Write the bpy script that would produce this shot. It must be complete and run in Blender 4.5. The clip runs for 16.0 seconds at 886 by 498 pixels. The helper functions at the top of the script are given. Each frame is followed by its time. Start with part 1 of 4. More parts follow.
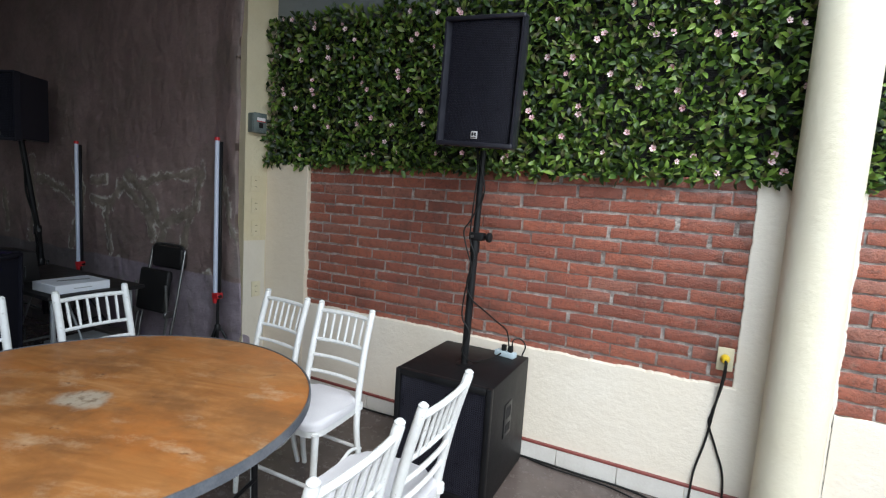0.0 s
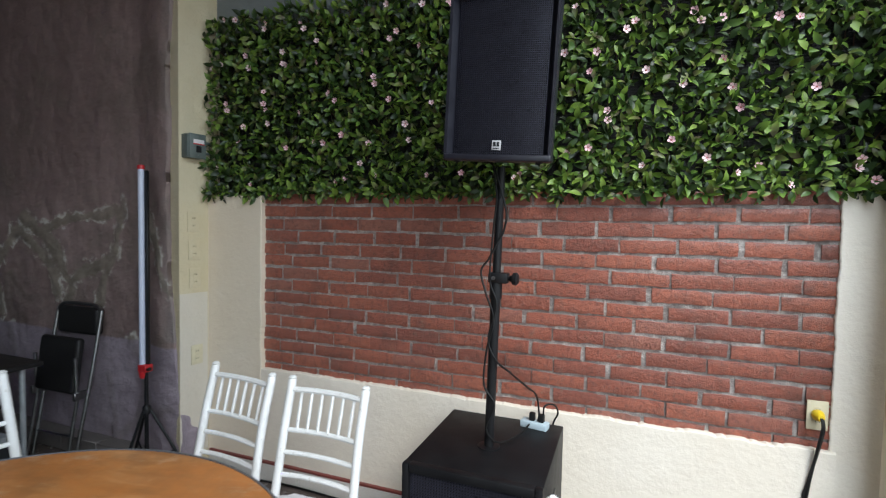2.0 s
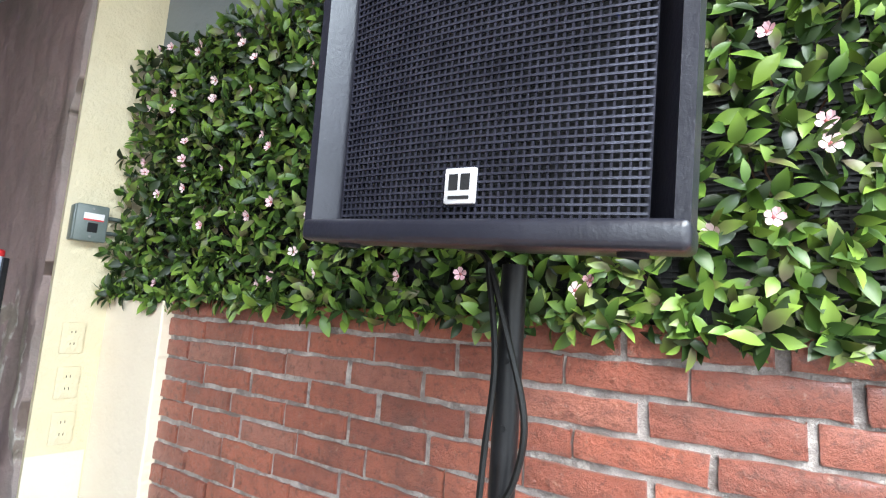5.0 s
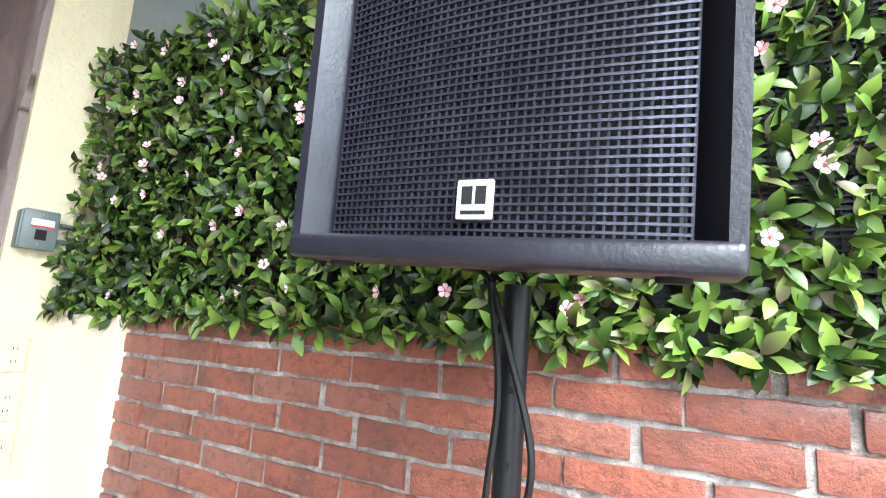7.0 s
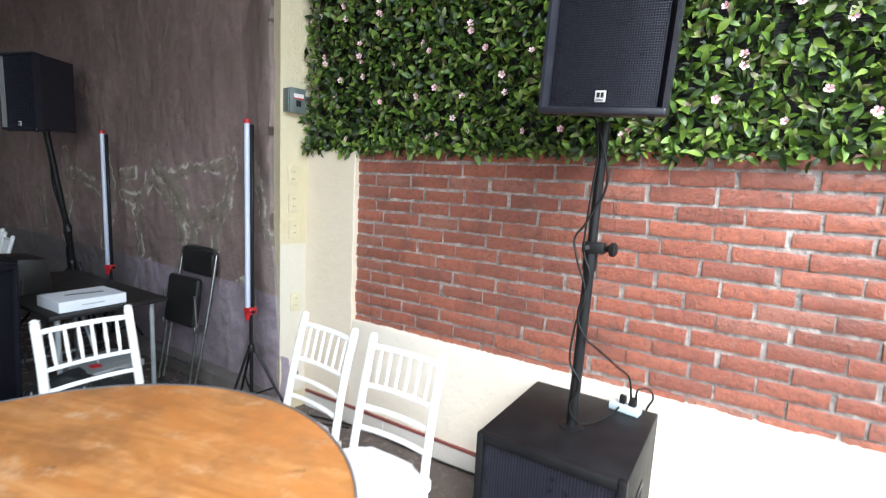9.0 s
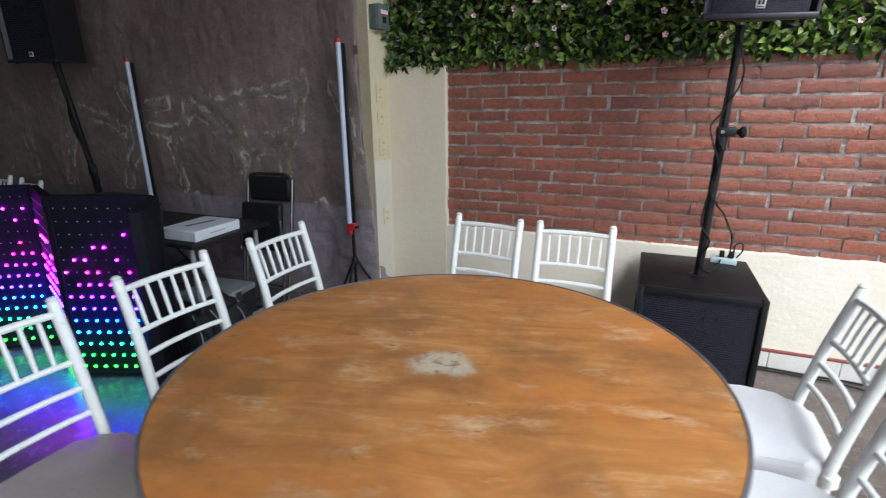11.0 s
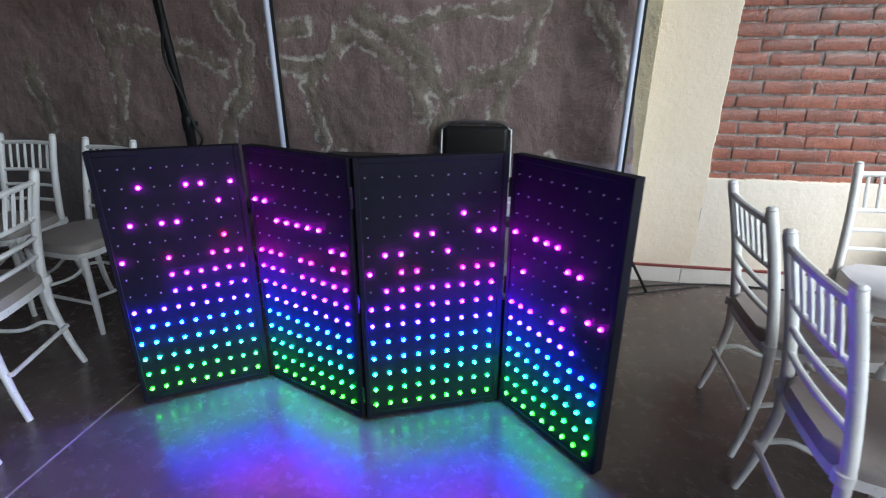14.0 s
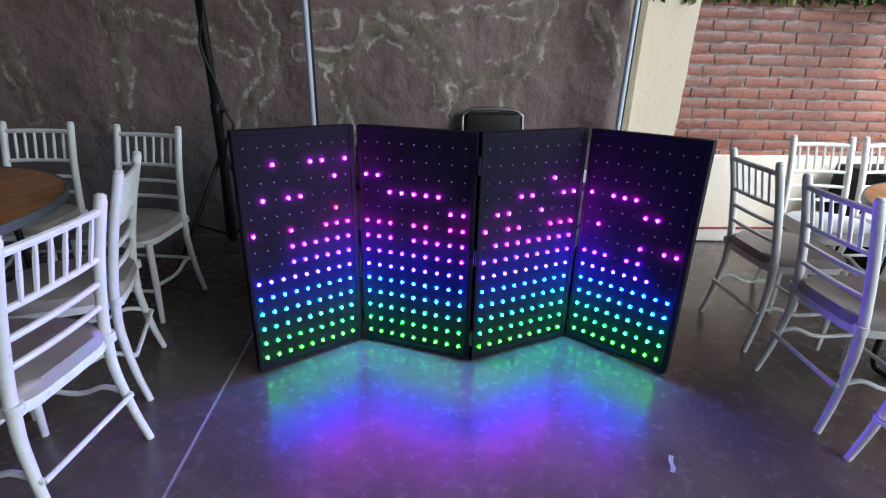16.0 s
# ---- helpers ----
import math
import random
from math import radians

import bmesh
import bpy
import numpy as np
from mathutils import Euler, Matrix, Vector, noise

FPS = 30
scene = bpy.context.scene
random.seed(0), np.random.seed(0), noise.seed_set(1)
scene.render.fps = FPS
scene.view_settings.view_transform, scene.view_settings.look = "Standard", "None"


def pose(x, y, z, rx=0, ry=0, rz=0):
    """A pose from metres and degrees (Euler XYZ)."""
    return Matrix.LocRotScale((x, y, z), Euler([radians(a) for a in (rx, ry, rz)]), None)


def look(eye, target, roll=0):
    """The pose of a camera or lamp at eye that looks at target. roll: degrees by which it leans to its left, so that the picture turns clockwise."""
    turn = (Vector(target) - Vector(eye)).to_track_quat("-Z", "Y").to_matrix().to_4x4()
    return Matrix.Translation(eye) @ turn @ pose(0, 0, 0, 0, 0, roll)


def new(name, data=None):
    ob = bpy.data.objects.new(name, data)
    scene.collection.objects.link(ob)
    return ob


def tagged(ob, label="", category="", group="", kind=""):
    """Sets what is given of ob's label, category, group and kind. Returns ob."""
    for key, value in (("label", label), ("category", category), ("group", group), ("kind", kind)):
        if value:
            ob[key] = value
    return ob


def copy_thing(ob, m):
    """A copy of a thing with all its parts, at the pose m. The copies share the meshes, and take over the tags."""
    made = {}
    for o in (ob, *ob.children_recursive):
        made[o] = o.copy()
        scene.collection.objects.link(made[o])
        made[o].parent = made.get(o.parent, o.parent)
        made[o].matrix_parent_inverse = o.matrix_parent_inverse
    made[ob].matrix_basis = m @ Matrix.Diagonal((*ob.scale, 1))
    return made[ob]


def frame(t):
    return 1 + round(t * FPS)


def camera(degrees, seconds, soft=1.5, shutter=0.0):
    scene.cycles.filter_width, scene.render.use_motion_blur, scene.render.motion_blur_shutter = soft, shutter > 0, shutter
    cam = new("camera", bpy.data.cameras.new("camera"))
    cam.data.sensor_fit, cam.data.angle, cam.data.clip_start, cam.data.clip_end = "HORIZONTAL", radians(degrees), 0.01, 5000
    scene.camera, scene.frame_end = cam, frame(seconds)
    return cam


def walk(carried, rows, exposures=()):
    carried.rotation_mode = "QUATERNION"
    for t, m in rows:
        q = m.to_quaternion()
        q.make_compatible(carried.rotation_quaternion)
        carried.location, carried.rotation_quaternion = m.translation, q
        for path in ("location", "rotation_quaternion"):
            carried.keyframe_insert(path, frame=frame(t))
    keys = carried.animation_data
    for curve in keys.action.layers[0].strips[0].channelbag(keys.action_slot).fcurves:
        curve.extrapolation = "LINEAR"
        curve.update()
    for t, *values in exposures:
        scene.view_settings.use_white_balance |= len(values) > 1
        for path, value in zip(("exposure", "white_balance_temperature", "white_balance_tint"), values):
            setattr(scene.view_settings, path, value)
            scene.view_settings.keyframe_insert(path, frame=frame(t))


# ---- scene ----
cam = camera(84.7, 16.0, 1.15, 0.4)
METRES, EYE, TILT, LEAN, TURN = 8.0, 1.5, 0.0, 0.0, 26.4
ROWS = [
    (0.0, 0.0, 0.0, 0.0, 0.4, -6.24, -3.66),
    (0.5, -0.0098, 0.0136, -0.0009, -0.41, -5.03, -3.06),
    (1.0, -0.0189, 0.0331, 0.0005, -1.95, -4.38, -2.08),
    (1.5, -0.0301, 0.0529, 0.0011, -4.22, -3.3, -1.17),
    (2.0, -0.0309, 0.077, 0.0001, -5.89, -2.61, -1.15),
    (2.5, -0.0166, 0.1093, 0.0001, -6.46, -2.42, -1.29),
    (3.0, -0.0038, 0.1437, 0.0017, -6.43, -0.39, -1.42),
    (3.5, 0.0002, 0.1813, 0.0082, -5.34, 2.12, -1.72),
    (4.0, 0.0058, 0.2074, 0.0138, 0.36, 3.64, -2.25),
    (4.5, 0.0171, 0.2309, 0.0202, 5.55, 6.43, -3.08),
    (7.0, 0.0121, 0.2396, 0.023, 1.06, 9.25, -3.59),
    (7.5, 0.0186, 0.1993, 0.0095, 6.2, 2.46, -4.04),
    (8.0, 0.0134, 0.1588, 0.0049, 8.62, -1.36, -4.0),
    (10.5, -0.1133, 0.0391, -0.0069, -2.0, -16.45, -0.88),
    (11.0, -0.1557, 0.0452, -0.008, -4.1, -16.68, 0.48),
    (11.5, -0.1995, 0.0525, -0.0055, -6.71, -17.11, 1.03),
    (12.0, -0.24, 0.0791, -0.0098, -8.73, -19.07, 1.86),
    (12.5, -0.2815, 0.0989, -0.0125, -11.71, -21.14, 2.3),
    (13.0, -0.3306, 0.1171, -0.0122, -14.23, -21.06, 2.0),
    (13.5, -0.3708, 0.1467, -0.0164, -14.75, -21.95, 1.91),
    (14.0, -0.4052, 0.1698, -0.0226, -17.04, -21.98, -0.04),
    (14.5, -0.4354, 0.1794, -0.024, -20.73, -21.87, -0.56),
    (15.0, -0.4642, 0.1711, -0.0231, -23.94, -21.73, 0.18),
    (15.5, -0.4981, 0.1672, -0.0201, -27.18, -21.93, -0.32),
    (16.0, -0.5182, 0.1705, -0.026, -30.29, -22.11, -1.43),
]
EXPOSURES = [(0.0, -0.34), (2.0, -0.22), (2.5, -0.08), (3.0, 0.4), (3.5, 0.8), (4.5, 1.22), (7.0, 1.7), (7.5, 1.8), (8.0, 1.62), (10.3, 0.14), (11.0, -0.08), (11.5, -0.1), (12.5, 0.35), (14.0, 0.74), (15.0, 0.62), (16.0, 0.8)]
walk(cam, [(t, pose(0, 0, EYE, TILT, LEAN, TURN) @ pose(METRES * x, METRES * y, METRES * z, 90 + pitch, roll, yaw)) for t, x, y, z, yaw, pitch, roll in ROWS], EXPOSURES)

# ---- world and light ----
world = bpy.data.worlds.new("daylight")
scene.world = world
world.use_nodes = True
wn = world.node_tree
sky = wn.nodes.new("ShaderNodeTexSky")
sky.sky_type = "NISHITA"
sky.sun_disc = False
sky.sun_elevation = radians(48)
sky.sun_rotation = radians(140)
wn.links.new(sky.outputs[0], wn.nodes["Background"].inputs[0])
wn.nodes["Background"].inputs[1].default_value = 0.12


def lamp(name, kind, energy, m, colour=(1, 1, 1), **kw):
    d = bpy.data.lights.new(name, kind)
    d.energy, d.color = energy, colour
    if kind == "SUN":
        d.angle = kw["angle"]
    else:
        d.shape, d.size, d.size_y = "RECTANGLE", kw["size"], kw["size_y"]
    ob = new(name, d)
    ob.matrix_world = m
    return ob


lamp("sun", "SUN", 1.5, look((22, -26, 33), (0, 0, 0)), (1.0, 0.95, 0.88), angle=radians(24))
EAST, SOUTH = 2.9, -5.2
lamp("sky_light_east", "AREA", 65, look((EAST - 0.05, -0.9, 1.6), (EAST - 2, -0.9, 1.45)), (0.8, 0.92, 1.0), size=7.0, size_y=2.7)
lamp("sky_light_south", "AREA", 45, look((1.1, SOUTH + 0.05, 1.6), (1.1, SOUTH + 2, 1.45)), (0.8, 0.92, 1.0), size=3.5, size_y=2.7)

lamp("sky_light_roof", "AREA", 500, pose(1.36, -1.3, 3.4), (0.8, 0.92, 1.0), size=2.9, size_y=7.8)

# ---- materials ----


class Mat:
    """A small builder round a node material."""

    def __init__(self, name, rough=0.5, metal=0.0, spec=0.5):
        self.m = bpy.data.materials.new(name)
        self.m.use_nodes = True
        self.t = self.m.node_tree
        self.b = self.t.nodes["Principled BSDF"]
        self.b.inputs["Roughness"].default_value = rough
        self.b.inputs["Metallic"].default_value = metal
        self.b.inputs["Specular IOR Level"].default_value = spec
        self.co = self.t.nodes.new("ShaderNodeTexCoord").outputs["Object"]

    def link(self, a, b):
        self.t.links.new(a, b)

    def mapped(self, scale=(1, 1, 1), turn=0.0):
        n = self.t.nodes.new("ShaderNodeMapping")
        n.inputs["Scale"].default_value = scale
        n.inputs["Rotation"].default_value = (0, 0, radians(turn))
        self.link(self.co, n.inputs[0])
        return n.outputs[0]

    def noise(self, scale, detail=4, rough=0.6, co=None, warp=0.0):
        n = self.t.nodes.new("ShaderNodeTexNoise")
        n.inputs["Scale"].default_value, n.inputs["Detail"].default_value = scale, detail
        n.inputs["Roughness"].default_value, n.inputs["Distortion"].default_value = rough, warp
        self.link(co or self.co, n.inputs["Vector"])
        return n.outputs[0]

    def ramp(self, fac, *stops):
        n = self.t.nodes.new("ShaderNodeValToRGB")
        e = n.color_ramp.elements
        while len(e) < len(stops):
            e.new(0.5)
        for i, (p, c) in enumerate(stops):
            e[i].position = p
            e[i].color = (*c, 1) if isinstance(c, tuple) else (c, c, c, 1)
        self.link(fac, n.inputs[0])
        return n.outputs[0]

    def mix(self, fac, a, b, kind="MIX"):
        n = self.t.nodes.new("ShaderNodeMix")
        n.data_type, n.blend_type = "RGBA", kind
        for v, i in ((fac, 0), (a, 6), (b, 7)):
            if isinstance(v, tuple):
                n.inputs[i].default_value = (*v, 1)
            elif isinstance(v, (int, float)):
                n.inputs[i].default_value = v
            else:
                self.link(v, n.inputs[i])
        return n.outputs[2]

    def maths(self, op, a, b=0.0):
        n = self.t.nodes.new("ShaderNodeMath")
        n.operation = op
        for v, i in ((a, 0), (b, 1)):
            if isinstance(v, (int, float)):
                n.inputs[i].default_value = v
            else:
                self.link(v, n.inputs[i])
        return n.outputs[0]

    def attr(self, name):
        n = self.t.nodes.new("ShaderNodeAttribute")
        n.attribute_name = name
        return n.outputs["Fac"]

    def rand(self):
        return self.t.nodes.new("ShaderNodeObjectInfo").outputs["Random"]

    def island(self):
        return self.t.nodes.new("ShaderNodeNewGeometry").outputs["Random Per Island"]

    def colour(self, c):
        if isinstance(c, tuple):
            self.b.inputs["Base Color"].default_value = (*c, 1)
        else:
            self.link(c, self.b.inputs["Base Color"])
        return self

    def gloss(self, fac, lo, hi):
        n = self.t.nodes.new("ShaderNodeMapRange")
        n.inputs["To Min"].default_value, n.inputs["To Max"].default_value = lo, hi
        self.link(fac, n.inputs[0])
        self.link(n.outputs[0], self.b.inputs["Roughness"])
        return self

    def bump(self, h, strength=0.3, dist=0.01):
        n = self.t.nodes.new("ShaderNodeBump")
        n.inputs["Strength"].default_value, n.inputs["Distance"].default_value = strength, dist
        self.link(h, n.inputs["Height"])
        self.link(n.outputs[0], self.b.inputs["Normal"])
        return self


def worn(name, c, c2, rough=0.5, scale=8.0, fine=120.0, bump=0.15, metal=0.0, spec=0.5):
    """A surface of two near colours, mottled at two scales, with fine relief."""
    k = Mat(name, rough, metal, spec)
    big, small = k.noise(scale, 4), k.noise(fine, 3)
    k.colour(k.mix(k.ramp(k.mix(0.35, big, small), (0.38, 0.0), (0.62, 1.0)), c, c2))
    k.gloss(big, max(rough - 0.1, 0.03), min(rough + 0.12, 1))
    return k.bump(small, bump, 0.003).m


def plaster(name, c, c2, stain, lumps=0.02):
    k = Mat(name, 0.75, 0, 0.3)
    a, b, d = k.noise(1.6, 5), k.noise(45, 5), k.noise(7, 5, 0.7)
    col = k.mix(k.ramp(a, (0.35, 0.0), (0.65, 1.0)), c, c2)
    col = k.mix(k.ramp(d, (0.6, 0.0), (0.75, 0.35)), col, stain)
    return k.colour(col).bump(k.mix(0.2, k.noise(10, 6, 0.68), b), 0.4, lumps).m


M_PLASTER = plaster("cream_wall_paint", (0.78, 0.7, 0.59), (0.83, 0.76, 0.66), (0.67, 0.58, 0.47))
M_STRIP = plaster("yellowed_wall_paint", (0.6, 0.51, 0.33), (0.66, 0.58, 0.41), (0.5, 0.41, 0.26), 0.06)
# same cream as M_PLASTER; the left coat's weaker light is in its darker colour
M_COAT = plaster("shaded_cream_paint", (0.76, 0.65, 0.505), (0.81, 0.705, 0.57), (0.66, 0.55, 0.42))
M_FRESH = plaster("newer_cream_paint", (0.63, 0.57, 0.47), (0.68, 0.62, 0.53), (0.52, 0.46, 0.37))
M_COLUMN = plaster("column_paint", (0.76, 0.69, 0.53), (0.81, 0.75, 0.6), (0.62, 0.55, 0.4))
M_UPPER = plaster("grey_beam_paint", (0.17, 0.19, 0.19), (0.22, 0.24, 0.24), (0.12, 0.13, 0.13))
M_CEIL = plaster("ceiling_paint", (0.3, 0.29, 0.27), (0.36, 0.35, 0.33), (0.24, 0.23, 0.21))

k = Mat("mortar", 0.9, 0, 0.2)
k.colour(k.mix(k.ramp(k.noise(26, 6, 0.75), (0.48, 0.0), (0.6, 0.6)), k.mix(k.ramp(k.noise(11, 5), (0.4, 0.0), (0.6, 1.0)), (0.25, 0.215, 0.2), (0.45, 0.395, 0.37)), (0.74, 0.68, 0.635))).bump(k.noise(50, 6, 0.75), 1.0, 0.02)
M_MORTAR = k.m

k = Mat("glazed_brick", 0.4, 0, 0.5)
r = k.rand()
gw = k.t.nodes.new("ShaderNodeNewGeometry").outputs["Position"]
a, b, d = k.noise(26, 6, 0.75, gw), k.noise(130, 4, 0.6, gw), k.noise(5, 4, 0.6, gw)
col = k.ramp(r, (0.0, (0.3, 0.088, 0.057)), (0.3, (0.385, 0.11, 0.067)), (0.6, (0.46, 0.137, 0.08)), (0.85, (0.355, 0.099, 0.062)), (1.0, (0.42, 0.165, 0.115)))
col = k.mix(k.ramp(a, (0.45, 0.0), (0.75, 0.6)), col, (0.15, 0.055, 0.038))
col = k.mix(k.ramp(b, (0.62, 0.0), (0.8, 0.3)), col, (0.5, 0.33, 0.24))
col = k.mix(k.ramp(d, (0.54, 0.0), (0.7, 0.6)), col, (0.13, 0.055, 0.04))
smudge = k.ramp(k.noise(14, 7, 0.8, gw), (0.6, 0.0), (0.67, 0.5))
col = k.mix(smudge, col, (0.3, 0.23, 0.19))
col = k.mix(k.ramp(k.noise(42, 6, 0.8, gw), (0.52, 0.0), (0.6, 0.65)), col, (0.13, 0.047, 0.034))
col = k.mix(k.ramp(k.noise(70, 5, 0.75, gw), (0.62, 0.0), (0.68, 0.45)), col, (0.5, 0.3, 0.22))
k.colour(col).gloss(a, 0.18, 0.5).bump(k.mix(0.35, a, k.noise(60, 6, 0.8, gw)), 1.0, 0.03)
k.b.inputs["Coat Weight"].default_value, k.b.inputs["Coat Roughness"].default_value = 0.45, 0.22
M_BRICK = k.m

k = Mat("dark_cement_over_stone", 0.85, 0, 0.25)
a, b, d = k.noise(1.3, 6, 0.65), k.noise(14, 6, 0.7), k.noise(90, 4)
col = k.mix(k.ramp(a, (0.4, 0.0), (0.6, 1.0)), (0.215, 0.15, 0.138), (0.29, 0.207, 0.193))
col = k.mix(k.ramp(b, (0.5, 0.0), (0.7, 0.35)), col, (0.2, 0.16, 0.142))
col = k.mix(k.ramp(k.noise(30, 6, 0.75), (0.58, 0.0), (0.7, 0.5)), col, (0.1, 0.072, 0.066))
high = k.attr("high")
wide = k.maths("ADD", k.attr("vein"), k.maths("MULTIPLY", k.maths("SUBTRACT", k.noise(5, 4), 0.5), 0.9))
wide = k.maths("ADD", wide, k.maths("MULTIPLY", k.maths("SUBTRACT", k.noise(17, 6, 0.75), 0.5), 0.6))
smear = k.maths("MULTIPLY", k.ramp(wide, (0.24, 0.0), (0.32, 1.0), (0.5, 1.0), (0.62, 0.0)), k.ramp(k.noise(9, 7, 0.75), (0.47, 0.0), (0.55, 0.95)))
col = k.mix(k.maths("MULTIPLY", smear, high), col, k.mix(d, (0.46, 0.42, 0.36), (0.64, 0.6, 0.54)))
join = k.maths("MULTIPLY", k.ramp(wide, (0.28, 0.95), (0.4, 0.0)), high)
cement = k.mix(k.ramp(b, (0.35, 0.0), (0.65, 1.0)), (0.2, 0.162, 0.13), (0.29, 0.245, 0.2))
col = k.mix(join, col, cement)
film = k.ramp(k.noise(1.9, 6, 0.7), (0.47, 0.0), (0.62, 0.45))
col = k.mix(film, col, k.mix(b, (0.115, 0.097, 0.076), (0.18, 0.153, 0.123)))
band = k.attr("band")
low = k.mix(k.ramp(b, (0.35, 0.0), (0.7, 1.0)), (0.29, 0.235, 0.27), (0.37, 0.31, 0.345))
low = k.mix(k.ramp(wide, (0.1, 0.5), (0.4, 0.0)), low, (0.17, 0.145, 0.14))
low = k.mix(k.ramp(k.noise(2.6, 6, 0.75), (0.5, 0.0), (0.66, 0.45)), low, (0.22, 0.18, 0.19))
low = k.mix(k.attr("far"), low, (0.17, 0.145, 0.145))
col = k.mix(k.ramp(k.maths("ADD", band, k.maths("MULTIPLY", k.maths("SUBTRACT", b, 0.5), 0.25)), (0.44, 0.0), (0.56, 1.0)), col, low)
col = k.mix(k.attr("edge"), col, (0.3, 0.29, 0.28))
k.colour(col).bump(k.mix(0.2, k.noise(9, 7, 0.7), k.noise(60, 5, 0.7)), 1.0, 0.022)
M_STONE = k.m

k = Mat("polished_concrete", 0.4, 0, 0.5)
a, b, d = k.noise(1.1, 6, 0.65), k.noise(9, 6, 0.75), k.noise(60, 5)
col = k.mix(k.ramp(a, (0.35, 0.0), (0.65, 1.0)), (0.085, 0.065, 0.058), (0.13, 0.102, 0.092))
col = k.mix(k.ramp(b, (0.5, 0.0), (0.72, 0.7)), col, (0.185, 0.152, 0.138))
col = k.mix(k.ramp(k.noise(4, 6, 0.8), (0.56, 0.0), (0.68, 0.7)), col, (0.06, 0.048, 0.045))
k.colour(col).gloss(k.noise(14, 6, 0.75), 0.08, 0.42).bump(k.mix(0.4, b, d), 0.16, 0.004)
M_FLOOR = k.m

k = Mat("varnished_plywood", 0.38, 0, 0.45)
grain = k.noise(2.2, 6, 0.65, k.mapped((1.2, 6, 3), -18), 1.2)
fine = k.noise(9.0, 5, 0.7, k.mapped((2, 45, 10), -18))
blot = k.noise(3.2, 5, 0.65)
col = k.ramp(grain, (0.3, (0.3, 0.112, 0.033)), (0.5, (0.41, 0.17, 0.052)), (0.68, (0.51, 0.245, 0.095)))
col = k.mix(k.ramp(blot, (0.46, 0.0), (0.62, 0.75)), col, (0.22, 0.095, 0.036))
col = k.mix(k.ramp(k.noise(1.7, 6, 0.7, k.mapped((1, 1.6, 1), 30)), (0.47, 0.0), (0.62, 0.8)), col, (0.47, 0.165, 0.04))
col = k.mix(k.ramp(k.noise(5.5, 6, 0.7, k.mapped((1, 1.8, 1), -18)), (0.56, 0.0), (0.72, 0.65)), col, (0.56, 0.4, 0.25))
col = k.mix(k.ramp(fine, (0.6, 0.0), (0.76, 0.4)), col, (0.2, 0.085, 0.03))
col = k.mix(k.ramp(k.noise(11, 5, 0.6, k.mapped((1, 1.7, 1), -18)), (0.66, 0.0), (0.72, 0.75)), col, (0.16, 0.065, 0.026))
col = k.mix(k.ramp(k.noise(2.4, 5, 0.7), (0.5, 0.0), (0.68, 0.5)), col, (0.22, 0.1, 0.04))
s = k.t.nodes.new("ShaderNodeVectorMath")
s.operation = "LENGTH"
k.link(k.mapped((1.0, 1.5, 0.0), 8), s.inputs[0])
rr = k.maths("ADD", s.outputs["Value"], k.maths("MULTIPLY", k.maths("SUBTRACT", k.noise(14, 5), 0.5), 0.16))
patch = k.ramp(rr, (0.06, 0.85), (0.11, 0.0))
col = k.mix(patch, col, k.mix(k.ramp(k.noise(30, 4), (0.5, 0.0), (0.62, 1.0)), (0.46, 0.4, 0.31), (0.22, 0.17, 0.12)))
k.colour(col).gloss(blot, 0.26, 0.5).bump(k.mix(0.5, grain, fine), 0.08, 0.002)
M_WOOD = k.m

k = Mat("white_chair_paint", 0.4, 0, 0.5)
a, b = k.noise(14, 5), k.noise(55, 4, 0.7)
col = k.mix(k.ramp(a, (0.4, 0.0), (0.65, 1.0)), (0.8, 0.8, 0.79), (0.72, 0.72, 0.7))
col = k.mix(k.ramp(b, (0.62, 0.0), (0.7, 0.75)), col, (0.42, 0.38, 0.33))
k.colour(col).gloss(a, 0.3, 0.5).bump(b, 0.1, 0.002)
M_CHAIR = k.m
M_CUSHION = worn("cushion_vinyl", (0.31, 0.272, 0.248), (0.37, 0.33, 0.303), 0.42, 5, 160, 0.1)
M_PALECUSHION = worn("pale_cushion_cloth", (0.66, 0.64, 0.67), (0.74, 0.72, 0.74), 0.6, 5, 160, 0.15)
M_BLACK = worn("black_textured_paint", (0.012, 0.012, 0.018), (0.017, 0.017, 0.025), 0.33, 20, 190, 0.16, 0.0, 0.5)
M_BOARD = worn("matt_black_board", (0.009, 0.009, 0.014), (0.013, 0.013, 0.02), 0.65, 8, 200, 0.1, 0.0, 0.08)
M_SUBBLACK = worn("black_cabinet_paint", (0.005, 0.005, 0.006), (0.009, 0.009, 0.01), 0.48, 14, 220, 0.3, 0.0, 0.22)
M_GRILLE = worn("black_steel_grille", (0.03, 0.03, 0.044), (0.05, 0.05, 0.072), 0.3, 30, 300, 0.05, 0.5)
M_FOAM = worn("grille_foam", (0.004, 0.004, 0.005), (0.008, 0.008, 0.009), 0.95, 30, 300, 0.2)
M_STEEL = worn("black_coated_steel", (0.007, 0.007, 0.008), (0.012, 0.012, 0.013), 0.38, 20, 150, 0.06, 0.0, 0.25)
M_CHROME = worn("worn_chrome", (0.3, 0.3, 0.3), (0.2, 0.195, 0.19), 0.35, 18, 140, 0.05, 1.0)
M_GREYMETAL = worn("grey_leg_paint", (0.3, 0.32, 0.33), (0.38, 0.4, 0.41), 0.4, 20, 150, 0.05, 0.3)
M_CABLE = worn("black_cable", (0.007, 0.007, 0.007), (0.012, 0.012, 0.012), 0.5, 40, 200, 0.05, 0.0, 0.25)
